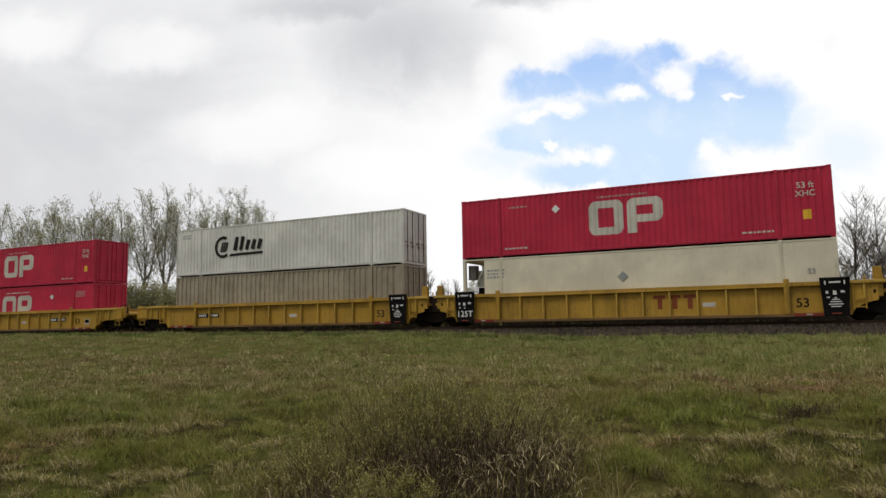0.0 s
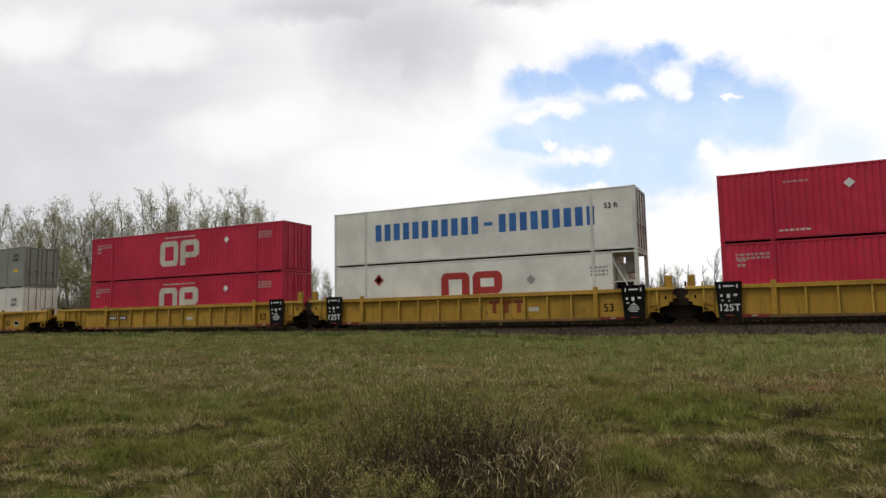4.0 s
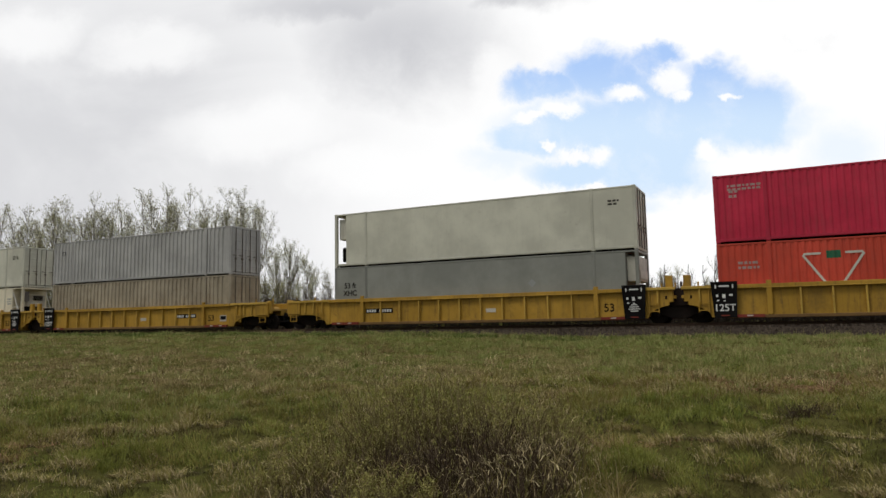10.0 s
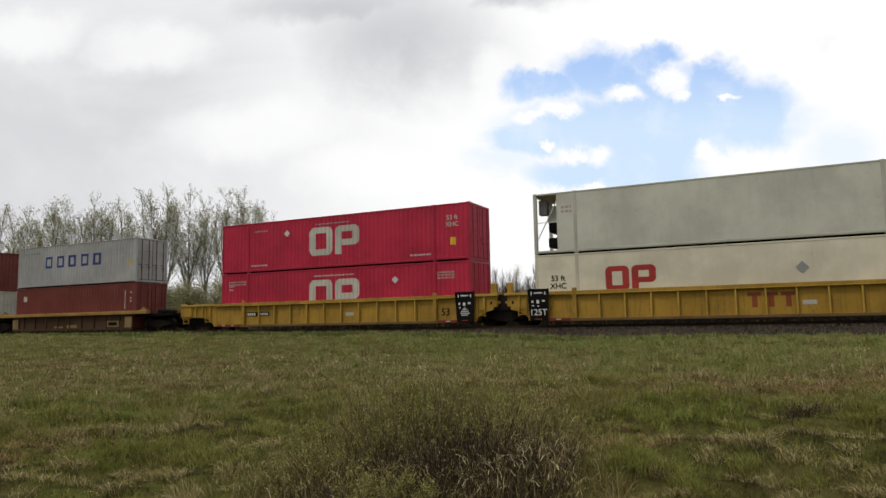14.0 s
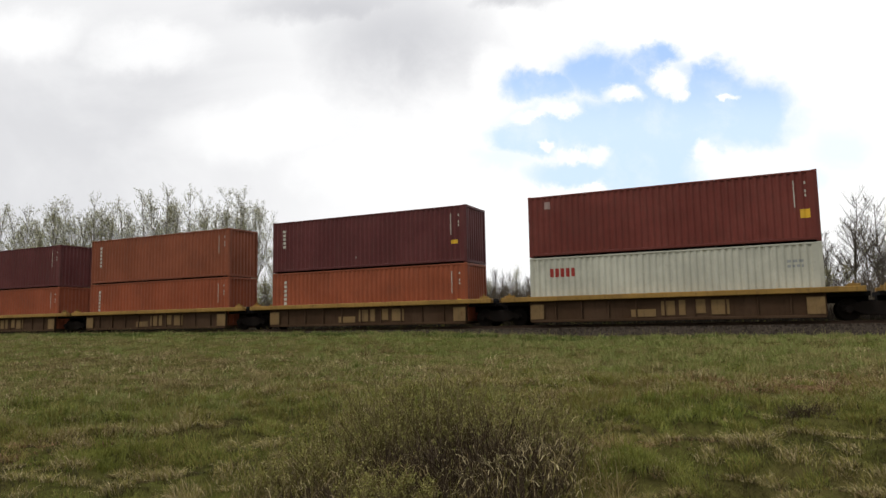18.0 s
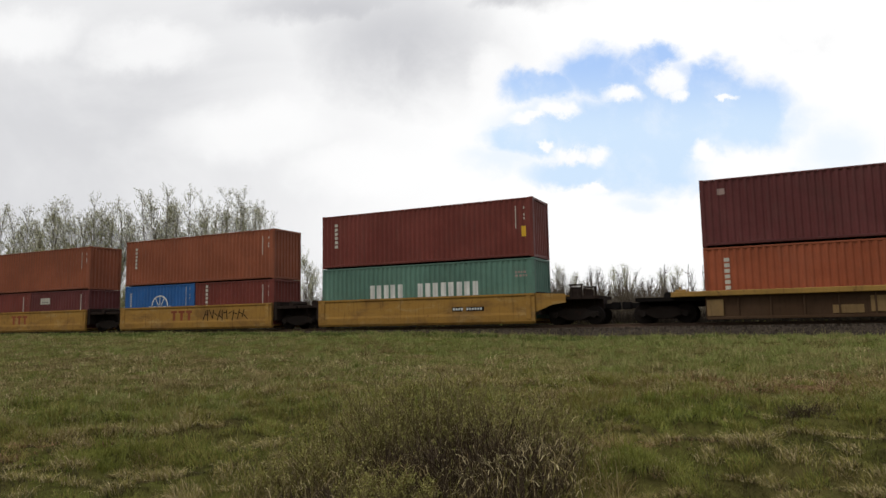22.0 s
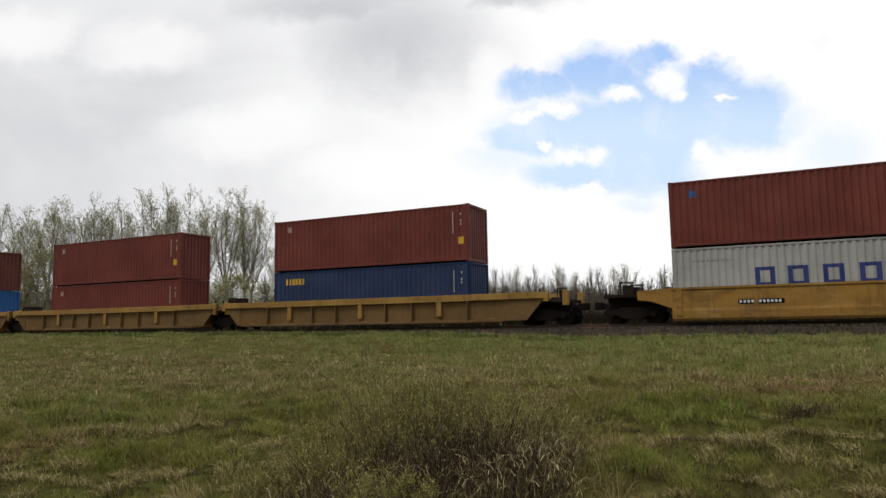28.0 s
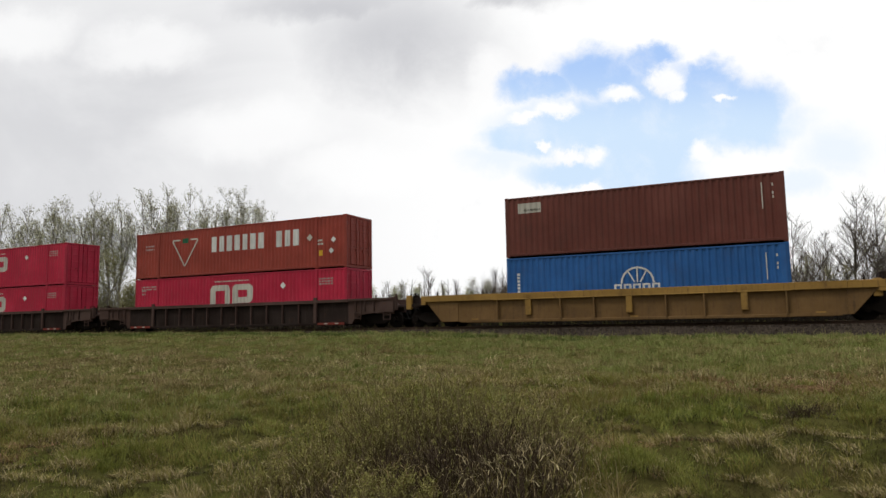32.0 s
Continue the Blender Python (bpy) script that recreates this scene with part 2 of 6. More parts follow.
def track():
    gravel = earthy("gravel", (0.06, 0.046, 0.034), (0.036, 0.028, 0.022), (0.10, 0.08, 0.062), 2.5, 0.95, 1.0, 0.05)
    wood = earthy("tie_wood", (0.05, 0.04, 0.032), (0.085, 0.068, 0.052), (0.03, 0.025, 0.02), 3.0)
    xs = axis((-400, -90, 10), (-90, 40, 0.35), (40, 200, 10))
    prof = ((-3.1, -0.95), (-2.7, -0.72), (-2.2, -0.45), (-1.75, -0.22), (-1.2, -0.19), (0, -0.2), (1.2, -0.19), (1.75, -0.22), (2.2, -0.45), (3.1, -0.95))
    n = len(prof)
    verts = []
    for x in xs:
        for y, z in prof:
            k = noise.noise((x * 1.9, y * 2.3, 1)) * 0.05 + noise.noise((x * 0.4, y, 5)) * 0.04
            verts.append((x, TRACK_Y + y, z + k))
    faces = [(i * n + j, i * n + n + j, i * n + n + j + 1, i * n + j + 1) for i in range(len(xs) - 1) for j in range(n - 1)]
    bed = stuff_mesh("ballast", verts, faces, gravel, True)
    tagged(bed, "grey crushed-stone ballast bed under the track", "ballast", kind="structure")
    rnd, sv, sf = random.Random(14), [], []
    for i in range(9000):         # loose stones on the near shoulder
        x, y = rnd.uniform(-40, 14), -1.3 - 1.75 * rnd.random()
        z = -0.19 if y > -1.75 else -0.22 + (y + 1.75) * 0.54
        r, k = rnd.uniform(0.025, 0.06), len(sv)
        for a in range(4):
            t = a * 1.57 + rnd.uniform(-0.4, 0.4)
            sv.append((x + r * math.cos(t), TRACK_Y + y + r * math.sin(t), z + rnd.uniform(-0.02, 0.02)))
        sv.append((x + rnd.uniform(-0.3, 0.3) * r, TRACK_Y + y + rnd.uniform(-0.3, 0.3) * r, z + r * rnd.uniform(0.7, 1.3) + 0.03))
        sf += [(k + a, k + (a + 1) % 4, k + 4) for a in range(4)]
    m, net = material("stone")
    isl = net.node("ShaderNodeNewGeometry").outputs["Random Per Island"]
    finish(net, net.mix(isl, (0.03, 0.023, 0.017), (0.115, 0.09, 0.068)), 0.95, 0.0, net.noise(net.coords(), 40.0, 4, 0.6), 0.4, 0.01, 0.1)
    tagged(stuff_mesh("stones", sv, sf, m), "loose grey-brown crushed stones on the track shoulder", "stones", kind="stuff")
    rails = new("railway_track")
    tagged(rails, "steel railway track on dark wooden ties", "railway track", kind="structure")
    for side in (-1, 1):
        bm = bmesh.new()
        y = TRACK_Y + side * 0.755
        prism_x = [(-0.07, -0.17), (0.07, -0.17), (0.07, -0.155), (0.012, -0.135), (0.012, -0.045), (0.036, -0.03), (0.036, -0.004), (0.028, 0),
                   (-0.028, 0), (-0.036, -0.004), (-0.036, -0.03), (-0.012, -0.045), (-0.012, -0.135), (-0.07, -0.155)]
        a = [bm.verts.new((-400, y + u, w)) for u, w in prism_x]
        b = [bm.verts.new((200, y + u, w)) for u, w in prism_x]
        for i in range(len(a)):
            j = (i + 1) % len(a)
            bm.faces.new((a[i], a[j], b[j], b[i]))
        part("rail", bm, paint((0.11, 0.065, 0.04), 0.4, 0.5, 0.7), rails, "rust-brown steel rail")
    tie = shared(("tie",), lambda bm: box(bm, -0.115, 0.115, -1.3, 1.3, -0.09, 0.09), wood, 0.015)
    rnd = random.Random(4)
    for i in range(230):
        piece("tie", tie, rails, (-92 + i * 0.55 + rnd.uniform(-0.03, 0.03), TRACK_Y + rnd.uniform(-0.04, 0.04), -0.26 + rnd.uniform(-0.012, 0.012)))


track()


# ---- sky backdrop ----
def sky_backdrop():
    """A far sheet of drifting cloud before the view, with one blue gap."""
    R, verts, faces = 3600.0, [], []
    na, ne = 48, 24
    for j in range(ne + 1):
        e = radians(-3 + 55 * j / ne)
        for i in range(na + 1):
            a = radians(-62 + 124 * i / na)
            verts.append((R * math.sin(a) * math.cos(e), R * math.cos(a) * math.cos(e), R * math.sin(e)))
    for j in range(ne):
        for i in range(na):
            k = j * (na + 1) + i
            faces.append((k, k + na + 1, k + na + 2, k + 1))
    m, net = material("cloudy_sky")
    co = net.coords()
    sep = net.node("ShaderNodeSeparateXYZ")
    net.put(sep.inputs[0], co)
    u = net.math("DIVIDE", sep.outputs[0], sep.outputs[1])
    v = net.math("DIVIDE", sep.outputs[2], sep.outputs[1])
    com = net.node("ShaderNodeCombineXYZ")
    net.put(com.inputs[0], u), net.put(com.inputs[1], v)
    flat = com.outputs[0]
    n1 = net.noise(flat, 11.0, 9, 0.66, 0.2)
    n2 = net.noise(net.mapped(flat, (1, 1, 1), (3, 7, 0)), 11.0, 9, 0.66, 0.2)
    big = net.noise(net.mapped(flat, (1, 1.5, 1), (5, 2, 0)), 2.2, 6, 0.55, 0.6)
    du = net.math("ADD", u, net.math("MULTIPLY", net.math("SUBTRACT", n1, 0.5), 0.075))
    dv = net.math("ADD", v, net.math("MULTIPLY", net.math("SUBTRACT", n2, 0.5), 0.075))

    def lobe(c, r, x=du, y=dv):
        a = net.math("DIVIDE", net.math("SUBTRACT", x, c[0]), r[0])
        b = net.math("DIVIDE", net.math("SUBTRACT", y, c[1]), r[1])
        return net.math("SUBTRACT", 1.0, net.math("SQRT", net.math("ADD", net.math("MULTIPLY", a, a), net.math("MULTIPLY", b, b))))

    def union(lobes, x=du, y=dv):
        out = None
        for c, r in lobes:
            k = lobe(c, r, x, y)
            out = k if out is None else net.math("MAXIMUM", out, k)
        return out

    gap = union(BLUE_GAPS)
    puffs = union(WHITE_PUFFS)
    hole = net.math("MULTIPLY", net.ramp(gap, -0.2, 0.44), net.ramp(puffs, -0.5, 0.42, 1.0, 0.06))
    hole = net.math("MULTIPLY", hole, net.ramp(n1, 0.45, 0.75, 1.0, 0.7))
    hole = net.math("MAXIMUM", hole, net.math("MULTIPLY", net.ramp(union(PALE_BLUE), 0.0, 0.8), 0.42))
    grey = net.math("MULTIPLY", net.ramp(union(GREY_BANKS), -0.7, 1.0, 0.0, 0.92), net.ramp(n2, 0.2, 0.7, 0.85, 1.0))
    west = net.ramp(u, -0.5, 0.12, 1.0, 0.0)
    shade = net.math("MAXIMUM", net.math("MULTIPLY", west, net.ramp(big, 0.35, 0.65, 0.42, 0.72)), grey)
    shade = net.math("MAXIMUM", shade, net.ramp(n2, 0.5, 0.8, 0.0, 0.2))
    shade = net.math("MULTIPLY", shade, net.ramp(union(BRIGHT_SPOTS), -0.2, 0.6, 1.0, 0.35))
    col = net.mix(shade, (0.985, 0.985, 0.985), (0.55, 0.555, 0.585))
    depth = net.ramp(v, 0.27, 0.40)
    bluec = net.mix(depth, (0.62, 0.775, 0.96), (0.40, 0.58, 0.92))
    col = net.mix(hole, col, bluec)
    em = net.node("ShaderNodeEmission")
    net.put(em.inputs[0], col)
    em.inputs[1].default_value = 1.04
    net.put(net.node("ShaderNodeOutputMaterial").inputs[0], em.outputs[0])
    m.cycles.emission_sampling = "NONE"
    sheet = stuff_mesh("backdrop", verts, faces, m, True)
    tagged(sheet, "bright overcast sky with a blue gap in the clouds", "sky", kind="structure")
    return sheet


def sky_at(x, y):
    """Tangent coordinates on the backdrop for a spot x, y of a 1568 x 882 view."""
    a, b = (x - 784) / 1217.5, (441 - y) / 1217.5
    r = radians(1.04)
    right, up = a * math.cos(r) + b * math.sin(r), -a * math.sin(r) + b * math.cos(r)
    ahead = math.cos(PITCH) - up * math.sin(PITCH)
    return right / ahead, (math.sin(PITCH) + up * math.cos(PITCH)) / ahead


def spots(*rows):
    return [(sky_at(x, y), (rx / 1217.5, ry / 1217.5)) for x, y, rx, ry in rows]


BLUE_GAPS = spots((1071, 130, 100, 58), (960, 152, 80, 36), (1165, 106, 56, 34), (1272, 152, 70, 52), (1330, 200, 96, 72), (1165, 222, 300, 66), (940, 246, 90, 40), (1165, 288, 160, 66), (1035, 304, 110, 32), (1170, 170, 140, 66))
WHITE_PUFFS = spots((1107, 166, 36, 15), (1194, 140, 28, 22), (1204, 164, 13, 13), (1298, 170, 15, 6), (990, 200, 32, 15), (950, 206, 30, 9), (1066, 276, 23, 18), (1022, 270, 24, 10), (980, 258, 12, 7), (1312, 300, 80, 30), (1258, 276, 28, 18), (1059, 334, 24, 7))
PALE_BLUE = spots((1500, 265, 110, 70), (1440, 320, 80, 40), (900, 285, 110, 40), (1140, 362, 70, 24))
GREY_BANKS = spots((705, 70, 200, 120), (600, 10, 260, 50), (920, 2, 110, 22))
BRIGHT_SPOTS = spots((270, 85, 130, 60), (470, 230, 160, 70), (60, 60, 120, 60), (640, 300, 150, 60), (1050, 40, 200, 60), (880, 150, 50, 90))
backdrop = sky_backdrop()

# ---- containers ----
FT53, FT40, FT20, HIGH = 16.154, 12.192, 6.058, 2.896


def profile(kind, length, a, b):
    """Breaks (x, depth) of a side wall from a to b; depth 0 is the outermost face."""
    if kind == "smooth":
        return [(a, 0.012), (b, 0.012)]
    pitch, flat, slope, deep = {"deep": (0.34, 0.10, 0.06, 0.085), "iso": (0.28, 0.072, 0.066, 0.048), "fine": (0.26, 0.075, 0.048, 0.036)}[kind]
    out, x = [(a, 0.004)], a + 0.05
    while x + pitch < b - 0.04:
        out += [(x, 0.004), (x + slope, deep), (x + slope + flat, deep), (x + 2 * slope + flat, 0.004)]
        x += pitch
    return out + [(b, 0.004)]


def depth_at(prof, x):
    for (x0, d0), (x1, d1) in zip(prof, prof[1:]):
        if x <= x1:
            return d0 + (d1 - d0) * (x - x0) / max(1e-6, x1 - x0)
    return prof[-1][1]


def corrugated(bm, prof, y, out, z0, z1, back=0.06):
    """A wall sheet that follows the profile, closed at the back; out = -1 or 1 is its outer side."""
    front = [[bm.verts.new((x, y - out * d, z)) for z in (z0, z1)] for x, d in prof]
    for p, q in zip(front, front[1:]):
        bm.faces.new((p[0], q[0], q[1], p[1]))
    ends = [[bm.verts.new((prof[k][0], y - out * back, z)) for z in (z0, z1)] for k in (0, -1)]
    bm.faces.new((ends[0][0], ends[0][1], ends[1][1], ends[1][0]))
    bm.faces.new((front[0][0], front[0][1], ends[0][1], ends[0][0]))
    bm.faces.new((front[-1][0], ends[1][0], ends[1][1], front[-1][1]))


def block(bm, prof, y, x0, x1, z0, z1):
    """A painted block that lies on the near wall and follows its folds."""
    xs = sorted({x0, x1} | {x for x, _ in prof if x0 < x < x1})
    f = [[bm.verts.new((x, y + depth_at(prof, x) - 0.004, z)) for z in (z0, z1)] for x in xs]
    for p, q in zip(f, f[1:]):
        bm.faces.new((p[0], q[0], q[1], p[1]))


def cells(bm, prof, y, x0, x1, z0, z1, inside, cuts_x, cuts_z):
    """One connected painted sheet on the near wall: the cells of a grid whose middle lies inside the shape."""
    xs = sorted({round(v, 4) for v in [x0, x1, *cuts_x]} | {round(x, 4) for x, _ in prof if x0 < x < x1})
    zs = sorted({round(v, 4) for v in [z0, z1, *cuts_z]})
    made = {}

    def corner(i, j):
        if (i, j) not in made:
            made[(i, j)] = bm.verts.new((xs[i], y + depth_at(prof, xs[i]) - 0.004, zs[j]))
        return made[(i, j)]
    for i in range(len(xs) - 1):
        for j in range(len(zs) - 1):
            if inside((xs[i] + xs[i + 1]) / 2, (zs[j] + zs[j + 1]) / 2):
                bm.faces.new((corner(i, j), corner(i + 1, j), corner(i + 1, j + 1), corner(i, j + 1)))


def ring(bm, prof, y, x0, x1, z0, z1, s, leg=0.0):
    """A hollow block with rounded outer corners; leg: how far its rear upright goes on below it."""
    def rounded(x, z, a, b, c, d, r):
        if not (a < x < b and c < z < d):
            return False
        u, v = max(a + r - x, x - b + r, 0), max(c + r - z, z - d + r, 0)
        return u * u + v * v < r * r
    fine = 8 if s > 0.2 else 0
    r = s * 0.8 if fine else 1e-4
    cuts_x = [x0 + s, x1 - s] + [v for k in range(1, fine) for v in (x0 + r * k / fine, x1 - r * k / fine)]
    cuts_z = [z0 + s * 0.8, z1 - s * 0.8] + [v for k in range(1, fine) for v in (z0 + r * k / fine, z1 - r * k / fine)]
    cells(bm, prof, y, x0, x1, z0 - leg, z1, lambda x, z: (rounded(x, z, x0, x1, z0, z1, r) or (leg and x < x0 + s and z < z0 + s)) and not (x0 + s < x < x1 - s and z0 + s * 0.8 < z < z1 - s * 0.8), cuts_x, cuts_z + [z0])


def slant(bm, y, p, q, w):
    """A painted stripe from p to q (x, z)."""
    (x0, z0), (x1, z1) = p, q
    n = Vector((z0 - z1, x1 - x0)).normalized() * w / 2
    c = [(x0 + n.x, z0 + n.y), (x1 + n.x, z1 + n.y), (x1 - n.x, z1 - n.y), (x0 - n.x, z0 - n.y)]
    bm.faces.new([bm.verts.new((x, y - 0.006, z)) for x, z in c])


def ribbon(bm, y, pts, w):
    """One painted stripe that bends through the points (x, z)."""
    pts = [Vector(p) for p in pts]
    edge = []
    for k, p in enumerate(pts):
        d = (pts[min(k + 1, len(pts) - 1)] - pts[max(k - 1, 0)]).normalized()
        n = Vector((-d.y, d.x)) * w / 2
        edge.append([bm.verts.new((q.x, y - 0.006, q.y)) for q in (p + n, p - n)])
    for a, b in zip(edge, edge[1:]):
        bm.faces.new((a[0], b[0], b[1], a[1]))


def diamond(bm, y, x, z, r):
    bm.faces.new([bm.verts.new((x + a * r, y - 0.006, z + b * r)) for a, b in ((-1, 0), (0, 1), (1, 0), (0, -1))])


def emblem(thing, prof, y, kind, x, z, w, h, mat, words=""):
    """Company marks as plain blocks of their size and colour, and small stencilled rows as bars."""
    if kind == "text":
        piece("lettering", lettering(words, h, mat), thing, (x, y - 0.004, z))
        return
    bm = bmesh.new()
    name = "marking"

    def emit(name):
        """Links what has been drawn so far as one painted piece and starts the next."""
        nonlocal bm
        me = bpy.data.meshes.new(name)
        bmesh.ops.recalc_face_normals(bm, faces=bm.faces)
        bm.to_mesh(me)
        bm.free()
        bm = bmesh.new()
        me.materials.append(mat)
        ob = new(name, me)
        ob.parent = thing
        if kind in ("bars", "stripes"):
            tagged(ob, kind="stuff")

    if kind == "pair":            # two bold open blocks
        s, g = h * 0.27, w * 0.05
        m = (w - g) / 2
        ring(bm, prof, y, x, x + m, z, z + h, s)
        emit("emblem")
        ring(bm, prof, y, x + m + g, x + w, z + h * 0.30, z + h, s, h * 0.30)
        name = "emblem"
    elif kind == "row":           # a row of letter-sized blocks
        n = max(1, round(w / (h * 0.62)))
        p = w / n
        for i in range(n):
            block(bm, prof, y, x + i * p + p * 0.14, x + i * p + p * 0.80, z, z + h)
            emit("letter_block")
    elif kind == "ring":          # one open letter-sized block
        ring(bm, prof, y, x, x + w, z, z + h, w * 0.25)
        name = "letter_block"
    elif kind == "column":        # letter-sized blocks one below the other
        n = max(1, round(h / (w * 0.9)))
        p = h / n
        for i in range(n):
            block(bm, prof, y, x + w * 0.08, x + w * 0.92, z + i * p, z + i * p + p * 0.68)
            emit("letter_block")
    elif kind == "bars":          # unreadable small print
        n = max(1, round(h / 0.16))
        p = h / n
        rnd = random.Random(int(x * 100) + int(z * 37))
        for i in range(n):
            k = x
            while k < x + w - 0.05:
                b = min(x + w, k + rnd.uniform(0.08, 0.2))
                block(bm, prof, y, k, b, z + i * p, z + i * p + min(0.11, p * 0.6))
                k = b + 0.05
    elif kind == "stripes":       # upright rows of small print
        block(bm, prof, y, x, x + 0.04, z, z + h)
        n = max(3, round(h * 0.6 / 0.16))
        for i in range(n):
            k = z + h * 0.38 + h * 0.62 * i / n
            if i % 4 != 2:
                block(bm, prof, y, x + w - 0.06, x + w, k, k + h * 0.42 / n)
    elif kind == "diamond":
        diamond(bm, y, x, z, w)
        name = "placard"
    elif kind == "block":
        block(bm, prof, y, x, x + w, z, z + h)
        name = "sticker"
    elif kind == "triangle":      # a hollow triangle on its tip
        ribbon(bm, y, ((x + w * 0.3, z + h), (x + w * 0.02, z + h), (x, z + h * 0.97), (x + w * 0.49, z), (x + w * 0.51, z), (x + w, z + h * 0.97), (x + w * 0.98, z + h), (x + w * 0.7, z + h)), h * 0.055)
        name = "emblem"
    elif kind == "globe":         # an arched fan of stripes over a bar
        pts = [(x + w / 2 + math.cos(math.pi * i / 10) * w * 0.34, z + h * 0.3 + math.sin(math.pi * i / 10) * h * 0.66) for i in range(11)]
        ribbon(bm, y, pts, h * 0.08)
        emit("emblem")
        for k in (3, 5, 7):
            slant(bm, y, (x + w / 2 + (5 - k) * w * 0.03, z + h * 0.34), pts[k], h * 0.06)
            emit("emblem_ray")
        for i in range(5):
            ring(bm, prof, y, x + w * i / 5, x + w * (i + 0.82) / 5, z, z + h * 0.28, w * 0.045)
            emit("letter_block")
    elif kind == "beast":         # a dark curved sign before a slanted row
        r = h * 0.5
        ribbon(bm, y, [(x + r + r * math.cos(a), z + h / 2 + r * math.sin(a)) for a in (math.pi * (0.35 + i * 0.15) for i in range(10))], h * 0.16)
        emit("emblem")
        for i in range(3):
            slant(bm, y, (x + r * (0.7 + i * 0.3), z + h * 0.25), (x + r * (1.0 + i * 0.3), z + h * 0.75), h * 0.12)
            emit("emblem_stroke")
        p = (w - 2.4 * r) / 5
        for i in range(5):
            k = x + 2.4 * r + i * p
            slant(bm, y, (k + p * 0.25, z + h * 0.28), (k + p * 0.25 + h * 0.16, z + h * (0.98 if i < 2 else 0.78)), p * 0.62)
            emit("letter_block")
        slant(bm, y, (x + 1.9 * r, z + h * 0.06), (x + w, z + h * 0.1), h * 0.13)
        name = "underline"
    if bm.faces:
        emit(name)
    bm.free()


BAR_GRIME = paint((0.11, 0.09, 0.07), 0.5, 0.5, 0.7)
UNIT_GREY = paint((0.13, 0.115, 0.105), 0.5, 0.3, 0.6)
UNIT_WHITE = paint((0.55, 0.53, 0.45), 0.6, 0.1, 0.5)


